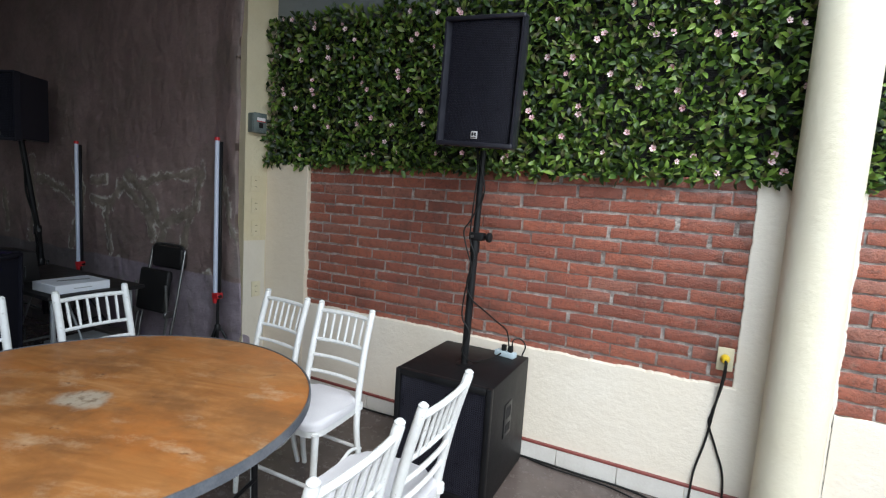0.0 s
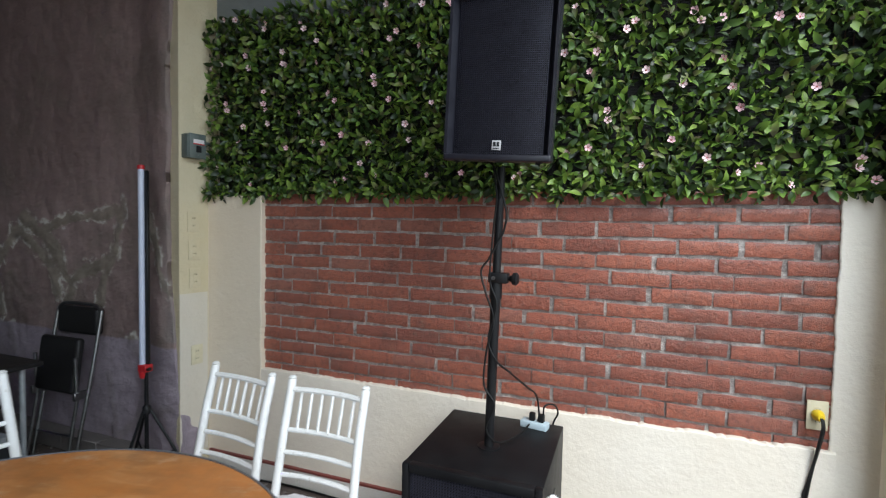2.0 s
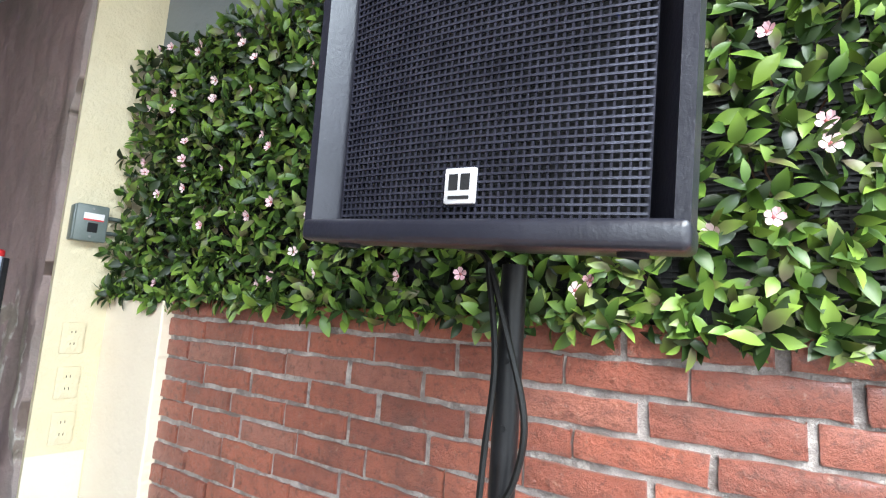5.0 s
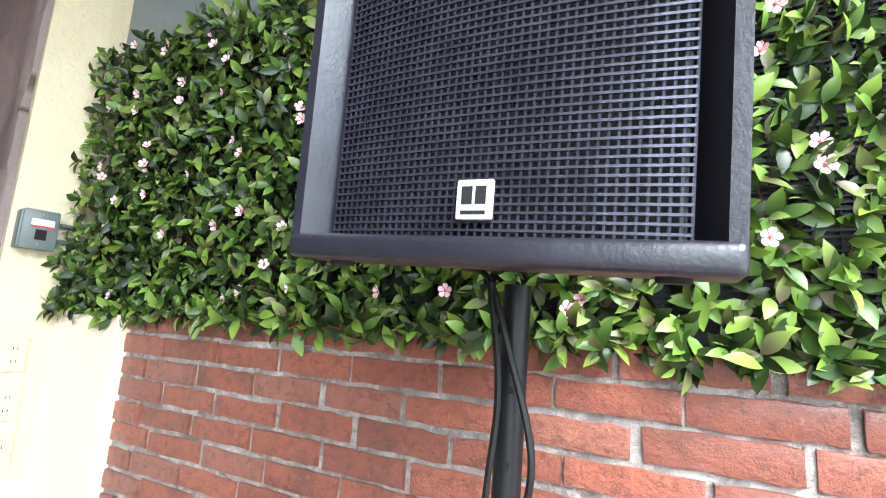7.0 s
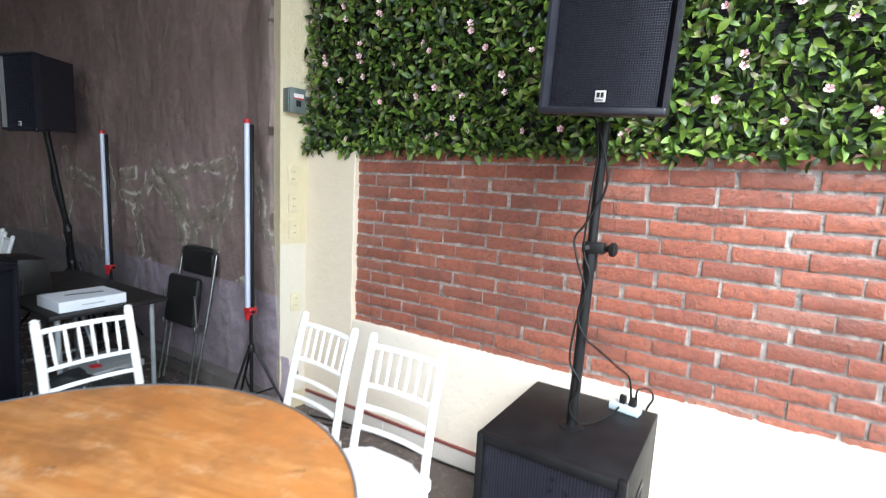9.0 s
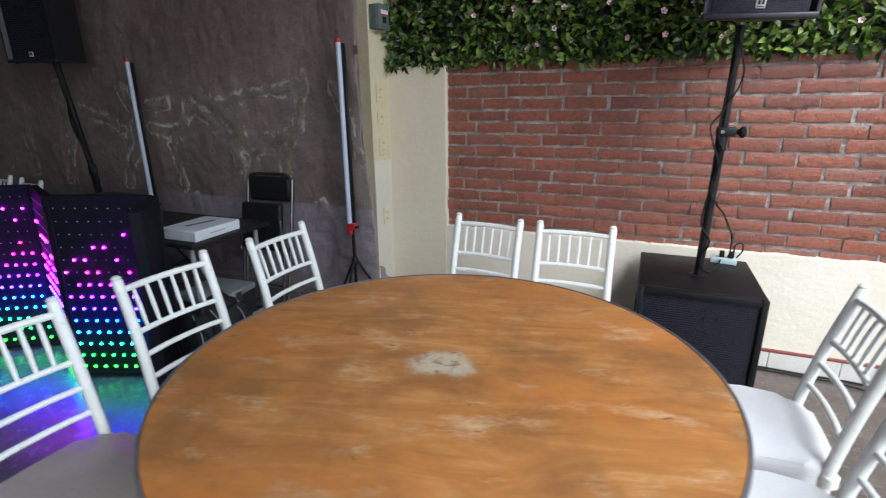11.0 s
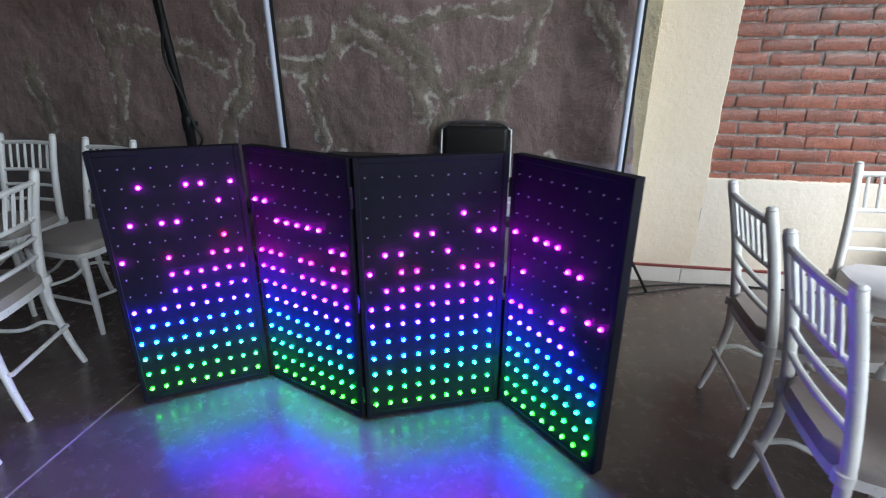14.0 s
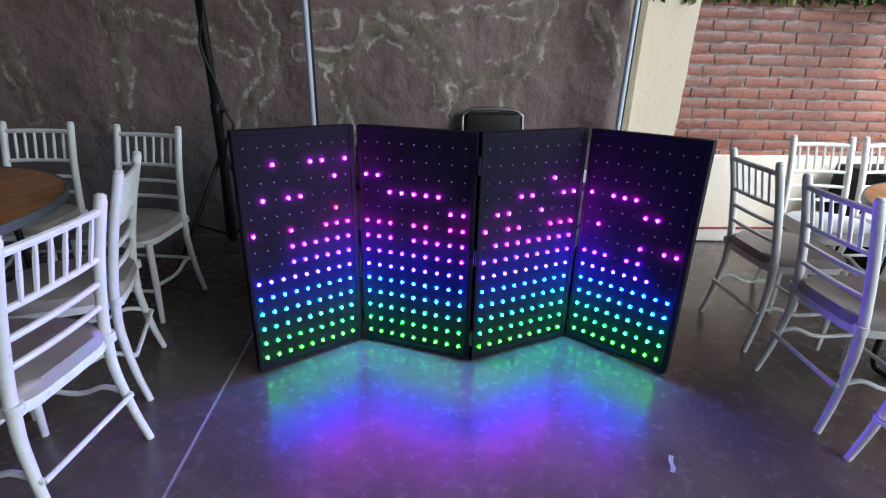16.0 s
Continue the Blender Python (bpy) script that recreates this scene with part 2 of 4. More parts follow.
M_PLATE = worn("white_badge", (0.5, 0.49, 0.5), (0.44, 0.43, 0.44), 0.3, 40, 200, 0.02)
M_YELLOW = worn("yellow_plug", (0.85, 0.6, 0.02), (0.75, 0.5, 0.02), 0.4, 40, 200, 0.02)
M_IVORY = worn("ivory_plastic", (0.68, 0.61, 0.43), (0.62, 0.55, 0.38), 0.4, 30, 200, 0.05)
M_RED = worn("red_plastic", (0.55, 0.02, 0.025), (0.45, 0.015, 0.02), 0.4, 30, 200, 0.05)
M_REDCLOTH = worn("red_cloth", (0.45, 0.02, 0.02), (0.3, 0.012, 0.012), 0.8, 20, 200, 0.4)
M_TUBE = worn("frosted_tube", (0.56, 0.6, 0.72), (0.5, 0.55, 0.68), 0.3, 6, 100, 0.02)
M_VINYL = worn("black_vinyl", (0.013, 0.012, 0.012), (0.017, 0.016, 0.016), 0.42, 16, 240, 0.3, 0.0, 0.25)
M_BOXWHITE = worn("white_carton", (0.72, 0.74, 0.78), (0.66, 0.68, 0.72), 0.45, 10, 120, 0.05)
M_GREYBOX = worn("grey_green_enamel", (0.1, 0.125, 0.115), (0.13, 0.155, 0.145), 0.4, 20, 140, 0.05)
M_BAG = worn("black_nylon", (0.008, 0.009, 0.01), (0.02, 0.022, 0.025), 0.7, 25, 300, 0.5)
M_EDGE = worn("grey_edge_band", (0.1, 0.11, 0.13), (0.16, 0.17, 0.19), 0.4, 12, 120, 0.1, 0.3)
M_TILE = worn("white_skirting_tile", (0.62, 0.58, 0.54), (0.7, 0.67, 0.63), 0.35, 5, 80, 0.05)
M_TILEDARK = worn("grey_skirting_tile", (0.15, 0.13, 0.12), (0.2, 0.175, 0.165), 0.5, 5, 80, 0.1)
M_REDLINE = worn("red_skirting_line", (0.17, 0.04, 0.035), (0.24, 0.06, 0.05), 0.5, 12, 100, 0.05)
M_JOINT = worn("pale_floor_joint", (0.36, 0.33, 0.31), (0.46, 0.43, 0.41), 0.7, 30, 120, 0.2)
M_NET = worn("dark_hedge_net", (0.006, 0.006, 0.006), (0.011, 0.01, 0.009), 0.7, 20, 120, 0.1)
M_STEM = worn("brown_stem", (0.07, 0.03, 0.02), (0.11, 0.055, 0.03), 0.6, 30, 120, 0.1)
M_OUT = worn("outside_ground", (0.4, 0.38, 0.35), (0.48, 0.46, 0.43), 0.9, 0.6, 12, 0.1)
M_STICKER = worn("white_sticker", (0.7, 0.68, 0.68), (0.62, 0.6, 0.6), 0.5, 30, 150, 0.02)
M_PALEBLUE = worn("pale_blue_plastic", (0.5, 0.6, 0.66), (0.45, 0.55, 0.6), 0.4, 30, 150, 0.02)


def leaf_material(name, joined):
    k = Mat(name, 0.4, 0, 0.32)
    r = k.island() if joined else k.rand()
    col = k.ramp(r, (0.0, (0.006, 0.012, 0.004)), (0.22, (0.013, 0.028, 0.008)), (0.45, (0.03, 0.066, 0.014)), (0.66, (0.06, 0.12, 0.02)), (0.82, (0.13, 0.19, 0.035)), (0.9, (0.1, 0.088, 0.055)), (1.0, (0.06, 0.036, 0.024)))
    col = k.mix(k.maths("MULTIPLY", k.attr("tip"), k.ramp(r, (0.3, 0.05), (0.75, 0.75))), col, (0.2, 0.32, 0.04))
    return k.colour(col).gloss(k.noise(60, 2), 0.26, 0.5).m


M_LEAF, M_LEAFS = leaf_material("artificial_leaf", False), leaf_material("artificial_leaves", True)
k = Mat("pink_petal", 0.6)
k.colour(k.mix(k.rand(), (0.74, 0.44, 0.49), (0.81, 0.63, 0.64)))
M_PETAL = k.m
M_POLLEN = worn("flower_centre", (0.35, 0.08, 0.1), (0.45, 0.16, 0.14), 0.7, 100, 300, 0.1)


def glow(name, rgb, strength):
    k = Mat(name, 0.3)
    k.colour(tuple(0.5 + 0.4 * min(c, 1.0) for c in rgb))
    k.b.inputs["Emission Color"].default_value = (*rgb, 1)
    k.b.inputs["Emission Strength"].default_value = strength
    return k.m


LED_ROWS = [(0.003, 0.6, 0.001), (0.0, 0.6, 0.02), (0.0, 0.5, 0.4), (0.0, 0.3, 2.0), (0.0, 0.07, 2.9), (0.05, 0.01, 3.2), (0.3, 0.004, 3.2),
            (0.9, 0.003, 2.4), (1.5, 0.002, 1.2), (1.5, 0.001, 0.16), (1.3, 0.0, 0.05), (1.2, 0.01, 0.01), (0.8, 0.001, 0.4), (0.6, 0.002, 1.0)]
LED_POWER, CORE_POWER = 54.0, 26.0
M_LED = [glow("led_row_glow", c, LED_POWER) for c in LED_ROWS]
M_LEDPEAK = glow("led_peak_glow", (1.1, 0.003, 1.7), LED_POWER)
M_LEDTIP = [glow("led_core_glow", tuple(0.985 * v + 0.012 for v in c), CORE_POWER) for c in LED_ROWS]
M_PEAKTIP = glow("led_peak_core_glow", (1.0, 0.03, 1.4), CORE_POWER)
M_LEDOFF = worn("unlit_led", (0.3, 0.3, 0.36), (0.22, 0.22, 0.28), 0.25, 40, 200, 0.0)

# ---- mesh helpers ----


def link_mesh(name, bm, material, smooth=None):
    me = bpy.data.meshes.new(name)
    bm.normal_update()
    bm.to_mesh(me)
    bm.free()
    me.materials.append(material)
    if smooth:
        me.set_sharp_from_angle(angle=radians(smooth))
        me.polygons.foreach_set("use_smooth", [True] * len(me.polygons))
    return new(name, me)


def part(name, bm, material, parent, label="", smooth=40):
    ob = link_mesh(name, bm, material, smooth)
    ob.parent = parent
    return tagged(ob, label)


def thing(name, label, category, m=None, group="", kind=""):
    ob = tagged(new(name), label, category, group, kind)
    ob.empty_display_size = 0.1
    if m is not None:
        ob.matrix_world = m
    return ob


def box(bm, x0, x1, y0, y1, z0, z1, bevel=0.0, seg=2, m=None):
    r = bmesh.ops.create_cube(bm, size=1, matrix=Matrix.Translation(((x0 + x1) / 2, (y0 + y1) / 2, (z0 + z1) / 2)) @ Matrix.Diagonal((x1 - x0, y1 - y0, z1 - z0, 1)))
    vs = r["verts"]
    if bevel:
        es = list({e for v in vs for e in v.link_edges})
        out = bmesh.ops.bevel(bm, geom=es, offset=bevel, segments=seg, profile=0.5, affect="EDGES")
        vs = list({v for f in out["faces"] for v in f.verts} | {v for v in vs if v.is_valid})
    if m is not None:
        bmesh.ops.transform(bm, matrix=m, verts=vs)
    return bm


def boxed(*a, **k):
    return box(bmesh.new(), *a, **k)


def tube(bm, pts, r, seg=8, closed=False):
    """A round bar along points; r is one radius or one for each point."""
    pts = [Vector(p) for p in pts]
    n = len(pts)
    rs = [r] * n if isinstance(r, (int, float)) else r
    rings, up = [], None
    for i, p in enumerate(pts):
        a = pts[(i - 1) % n] if closed else pts[max(i - 1, 0)]
        b = pts[(i + 1) % n] if closed else pts[min(i + 1, n - 1)]
        d = (b - a).normalized()
        if up is None:
            up = d.orthogonal().normalized()
        up = (up - d * up.dot(d)).normalized()
        side = d.cross(up)
        rings.append([bm.verts.new(p + (up * math.cos(t) + side * math.sin(t)) * rs[i]) for t in (math.tau * j / seg for j in range(seg))])
    for i in range(n if closed else n - 1):
        p, q = rings[i], rings[(i + 1) % n]
        for j in range(seg):
            bm.faces.new((p[j], p[(j + 1) % seg], q[(j + 1) % seg], q[j]))
    if not closed:
        bm.faces.new(rings[0][::-1])
        bm.faces.new(rings[-1])
    return bm


def tubed(pts, r, seg=8, closed=False):
    return tube(bmesh.new(), pts, r, seg, closed)


def smooth_path(pts, steps=6):
    """Points along a smooth line through pts."""
    p = [Vector(q) for q in pts]
    p = [p[0] * 2 - p[1]] + p + [p[-1] * 2 - p[-2]]
    out = []
    for i in range(1, len(p) - 2):
        for s in range(steps):
            t = s / steps
            out.append(0.5 * (2 * p[i] + (p[i + 1] - p[i - 1]) * t + (2 * p[i - 1] - 5 * p[i] + 4 * p[i + 1] - p[i + 2]) * t * t + (3 * p[i] - p[i - 1] - 3 * p[i + 1] + p[i + 2]) * t ** 3))
    return out + [p[-2]]


def lathe(bm, profile, seg=24, m=None):
    """A turned solid from (radius, height) pairs."""
    rings = []
    for r, z in profile:
        ring = [bm.verts.new((r * math.cos(t), r * math.sin(t), z)) for t in (math.tau * j / seg for j in range(seg))]
        rings.append(ring)
    for p, q in zip(rings, rings[1:]):
        for j in range(seg):
            bm.faces.new((p[j], p[(j + 1) % seg], q[(j + 1) % seg], q[j]))
    bm.faces.new(rings[0][::-1])
    bm.faces.new(rings[-1])
    if m is not None:
        bmesh.ops.transform(bm, matrix=m, verts=[v for g in rings for v in g])
    return bm


def slab(bm, outline, z0, z1, bevel=0.0, seg=2):
    """An upright prism over an outline of (x, y), counter-clockwise."""
    lo = [bm.verts.new((x, y, z0)) for x, y in outline]
    hi = [bm.verts.new((x, y, z1)) for x, y in outline]
    bm.faces.new(lo[::-1])
    top = bm.faces.new(hi)
    n = len(lo)
    for i in range(n):
        bm.faces.new((lo[i], lo[(i + 1) % n], hi[(i + 1) % n], hi[i]))
    if bevel:
        bmesh.ops.bevel(bm, geom=list(top.edges), offset=bevel, segments=seg, profile=0.5, affect="EDGES")
    return bm


def grid_mesh(name, fn, nu, nv, material, attrs=()):
    """A sheet of nu by nv cells; fn(u, v) gives the place and the values of attrs."""
    verts, vals = [], {a: [] for a in attrs}
    for j in range(nv + 1):
        for i in range(nu + 1):
            p, extra = fn(i / nu, j / nv)
            verts.append(p)
            for a, v in zip(attrs, extra):
                vals[a].append(v)
    w = nu + 1
    faces = [(j * w + i, j * w + i + 1, (j + 1) * w + i + 1, (j + 1) * w + i) for j in range(nv) for i in range(nu)]
    me = bpy.data.meshes.new(name)
    me.from_pydata(verts, [], faces)
    for a in attrs:
        me.attributes.new(a, "FLOAT", "POINT").data.foreach_set("value", vals[a])
    me.polygons.foreach_set("use_smooth", [True] * len(faces))
    me.materials.append(material)
    return new(name, me)


def nz(x, y, z=0.0):
    return noise.noise((x, y, z))


# ---- the setting ----
WALL_Y, PLASTER_Y, STONE_Y, CEIL_Z = 2.745, 2.722, 2.58, 3.35
BL, BR, BTOP, BBOT = -2.46, 0.283, 1.67, 0.655

floor = tagged(new("floor"), "worn polished concrete floor with brown stains", "floor", kind="structure")
JX = -5.07
part("slab", boxed(-8.6, JX - 0.006, -5.4, 2.95, -0.15, 0.0), M_FLOOR, floor, smooth=None)
part("slab", boxed(JX + 0.006, EAST + 0.1, -5.4, 2.95, -0.15, 0.0), M_FLOOR, floor, smooth=None)
part("floor_joint", boxed(JX - 0.006, JX + 0.006, -5.4, 2.95, -0.15, -0.002), M_JOINT, floor, "pale filled saw cut", smooth=None)
ground = tagged(link_mesh("ground", boxed(-60, 60, -60, 60, -0.4, -0.16), M_OUT), "pale ground outside the hall", "ground", kind="structure")
ceiling = tagged(link_mesh("ceiling", boxed(-8.8, -0.1, -5.6, 2.95, CEIL_Z, CEIL_Z + 0.15), M_CEIL), "dull grey painted ceiling ending at an open roof", "ceiling", kind="structure")
# unseen west and south walls, added to hold back daylight around the LED screen
tagged(link_mesh("wall_west", boxed(-8.8, -8.6, -5.6, 2.95, -0.15, CEIL_Z), M_UPPER), "unseen dark end wall added to close the hall", "wall", kind="structure")
ws = tagged(new("wall_south"), "unseen dark wall added beside an opening for light", "wall", kind="structure")
part("wall_panel", boxed(-8.6, -1.7, -5.6, -5.4, -0.15, CEIL_Z), M_UPPER, ws, smooth=None)
part("lintel", boxed(-1.7, EAST + 0.2, -5.6, -5.4, 2.95, CEIL_Z), M_UPPER, ws, smooth=None)

bm = slab(bmesh.new(), [(-2.96, -2.95), (EAST + 0.2, -2.95), (EAST + 0.2, -WALL_Y), (-2.96, -WALL_Y)], -0.15, 1.66)
bmesh.ops.scale(bm, vec=(1, -1, 1), verts=bm.verts)
bmesh.ops.reverse_faces(bm, faces=bm.faces)
box(bm, -2.96, EAST + 0.2, 2.815, 2.95, 1.662, CEIL_Z)
wall_north = tagged(link_mesh("wall_north", bm, M_MORTAR), "red brick wall with pale mortar joints and cream plaster borders", "wall", kind="structure")


def jagged(name, a0, a1, b0, b1, upright, rough_lo, rough_hi, y0, y1, material, seed):
    """A plaster coat between two ragged edges, with real thickness."""
    n = int((a1 - a0) / 0.012)
    bm = bmesh.new()
    rows = []
    for i in range(n + 1):
        a = a0 + (a1 - a0) * i / n
        lo = b0 + rough_lo * (nz(a * 9, seed) + 0.6 * nz(a * 45, seed, 3))
        hi = b1 + rough_hi * (nz(a * 8, seed, 7) + 0.6 * nz(a * 50, seed, 9))
        pts = [(lo, y1), (lo, y0 + 0.004), (lo + 0.004, y0), (hi - 0.005, y0), (hi, y0 + 0.005), (hi, y1)]
        rows.append([bm.verts.new((b, y, a) if upright else (a, y, b)) for b, y in pts])
    for p, q in zip(rows, rows[1:]):
        for j in range(5):
            bm.faces.new((p[j], q[j], q[j + 1], p[j + 1]))
    bmesh.ops.recalc_face_normals(bm, faces=bm.faces)
    return part(name, bm, material, wall_north, smooth=None)


jagged("plaster_coat", BL, 0.30, 0.0, BBOT, False, 0, 0.011, 2.704, WALL_Y, M_PLASTER, 1.0)
jagged("plaster_coat", 0.0, 1.66, -2.862, BL, True, 0, 0.007, 2.702, WALL_Y, M_COAT, 2.0)
jagged("plaster_coat", 0.0, 1.66, BR, 0.69, True, 0.008, 0.008, PLASTER_Y + 0.002, WALL_Y, M_PLASTER, 3.0)
jagged("plaster_coat", 0.69, EAST + 0.2, 0.0, 0.62, False, 0, 0.011, PLASTER_Y + 0.001, WALL_Y, M_PLASTER, 4.0)
part("beam", boxed(-2.96, EAST + 0.2, 2.77, 2.815, 2.62, CEIL_Z), M_UPPER, wall_north, "grey painted beam over the hedge")

# the yellowed end face of the stone wall, turned to the light
bm = slab(bmesh.new(), [(-3.02, 2.575), (-2.975, 2.545), (-2.888, 2.522), (-2.858, 2.7), (-2.855, 2.814), (-3.02, 2.814)], 0.0, CEIL_Z)
pier = tagged(link_mesh("wall_pier", bm, M_STRIP), "narrow yellowed cream plaster wall end with painted-over sockets", "wall", kind="structure")
PIER_TURN = 80.5
part("fresh_paint", boxed(-0.088, 0.088, -0.0025, 0.002, 0.115, 1.08, m=pose(-2.873, 2.609, 0, 0, 0, PIER_TURN)), M_FRESH, pier, "newer white paint patch", smooth=None)

# the stone wall with its raised mortar veins
VEINS = [[(-4.42, 1.51), (-4.23, 1.42), (-4.11, 1.3), (-3.96, 1.11), (-3.97, 0.99), (-4.0, 0.83)], [(-3.96, 1.11), (-3.81, 1.16), (-3.54, 1.29), (-3.49, 1.42), (-3.45, 1.62)],
         [(-3.54, 1.29), (-3.61, 1.13), (-3.71, 0.9)], [(-4.55, 1.4), (-4.42, 1.39), (-4.25, 1.27), (-4.1, 1.15), (-4.07, 0.99)],
         [(-4.52, 1.41), (-4.65, 1.28), (-4.76, 1.15), (-4.71, 0.82)], [(-4.23, 1.44), (-3.86, 1.51), (-3.54, 1.58)], [(-4.96, 1.27), (-4.79, 1.23), (-4.65, 1.28)],
         [(-5.25, 1.58), (-5.14, 1.36), (-5.19, 1.14), (-5.35, 0.79)], [(-5.93, 1.41), (-5.5, 1.34), (-5.3, 1.25)], [(-6.04, 1.6), (-6.01, 1.14), (-6.1, 0.79)],
         [(-6.63, 1.26), (-6.59, 0.86)], [(-3.15, 1.54), (-3.04, 1.38), (-2.94, 1.1)], [(-4.95, 1.45), (-4.78, 1.45)]]
LOW_VEINS = [[(-3.4, 0.74), (-3.27, 0.6), (-3.24, 0.42), (-3.34, 0.24), (-3.5, 0.12)], [(-3.24, 0.42), (-3.1, 0.36), (-2.95, 0.4)], [(-3.6, 0.5), (-3.55, 0.3), (-3.5, 0.12)], [(-4.6, 0.7), (-4.5, 0.4)]]
SEGS = [(a, b) for v in VEINS + LOW_VEINS for a, b in zip(v, v[1:])]


def vein_at(x, z):
    """Distance to the nearest mortar joint, 0 on its line and 1 from 0.105 m away."""
    x, z = x + 0.045 * nz(x * 4, z * 4, 2) + 0.02 * nz(x * 16, z * 16, 2), z + 0.045 * nz(x * 4, z * 4, 8) + 0.02 * nz(x * 16, z * 16, 5)
    best = 9.0
    for (ax, az), (bx, bz) in SEGS:
        dx, dz = bx - ax, bz - az
        t = min(max(((x - ax) * dx + (z - az) * dz) / (dx * dx + dz * dz), 0), 1)
        best = min(best, math.hypot(x - ax - t * dx, z - az - t * dz))
    return min(1.0, best / 0.105)


def stone(u, v):
    x, z = -8.6 + 5.715 * u, CEIL_Z * v
    dist = vein_at(x, z)
    vn = min(1.0, max(0.0, 1.3 - dist / 0.34)) * (1 + 0.35 * nz(x * 30, z * 30, 4)) * min(1.0, max(0.25, (2.1 - z) * 1.5))
    bumps = 0.022 * noise.fractal((x * 1.5, z * 1.5, 0), 1.0, 2.0, 4) * min(1, max(0.15, (2.0 - z) * 1.2)) + 0.008 * noise.fractal((x * 7, z * 7, 4), 0.8, 2.0, 5)
    edge = 1.0 if u > 0.9955 else 0.0
    x = -2.885 if edge else x
    near = min(1.0, max(0.0, (x + 3.5) / 0.6))
    bow = min(1.0, max(0.0, (z - 0.45) / 1.2))
    x -= near * (0.078 * bow * bow * (3 - 2 * bow) - 0.05 * min(1.0, max(0.0, (z - 2.3) / 0.5)))
    x += edge * (0.035 * nz(z * 2.2, 5) + 0.015 * nz(z * 11, 6) - 0.02 + 0.03 * max(0, 0.9 - z))
    lowmix = 0.5 + (0.755 + 0.02 * nz(x * 3, 1) - z) * 8
    swell = min(1.0, max(0.0, (x + 3.35) / 0.35))
    swell = 0.08 * swell * swell * (3 - 2 * swell)
    grey = max(0, 1 - (-2.89 - x) / 0.14) * (1 if z > 0.8 else 0)
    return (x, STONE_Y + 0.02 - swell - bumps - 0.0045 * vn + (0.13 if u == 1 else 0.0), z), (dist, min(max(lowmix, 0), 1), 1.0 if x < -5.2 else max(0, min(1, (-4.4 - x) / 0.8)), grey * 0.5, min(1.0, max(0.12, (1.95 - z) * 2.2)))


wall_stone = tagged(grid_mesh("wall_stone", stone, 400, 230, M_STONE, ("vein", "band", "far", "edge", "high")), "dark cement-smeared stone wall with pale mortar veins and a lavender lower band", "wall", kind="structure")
part("wall_core", boxed(-8.6, -2.975, 2.66, 2.95, -0.15, CEIL_Z), M_STONE, wall_stone, smooth=None)

tagged(link_mesh("column", lathe(bmesh.new(), [(0.123, 0.0), (0.1205, 0.4), (0.122, 1.1), (0.12, 1.62), (0.122, 1.63), (0.1215, 2.4), (0.122, CEIL_Z)], 48, Matrix.Translation((0.512, 2.565, 0))), M_COLUMN, 40), "round cream-painted concrete column in front of the brick wall", "column", kind="structure")

baseboard = tagged(new("baseboard"), "pale skirting tiles with a dark red upper line", "baseboard", kind="structure")
x = -2.84
i = 0
while x < EAST:
    w = 0.33
    part("tile", boxed(x + 0.0015, x + w - 0.0015, 2.688, 2.712, 0, 0.098 + 0.001 * (i % 3), 0.002, 1), M_TILE, baseboard)
    x += w
    i += 1
part("red_line", boxed(-2.84, EAST, 2.686, 2.712, 0.1, 0.114, 0.002, 1), M_REDLINE, baseboard, "dark red line")
dark_board = tagged(new("baseboard_stone"), "dull grey skirting tiles under the stone wall", "baseboard", kind="structure")
x = -2.9
while x > -8.5:
    part("tile", boxed(x - 0.328, x, 2.49, 2.6, 0, 0.1, 0.003, 1), M_TILEDARK, dark_board)
    x -= 0.33

# ---- things ----


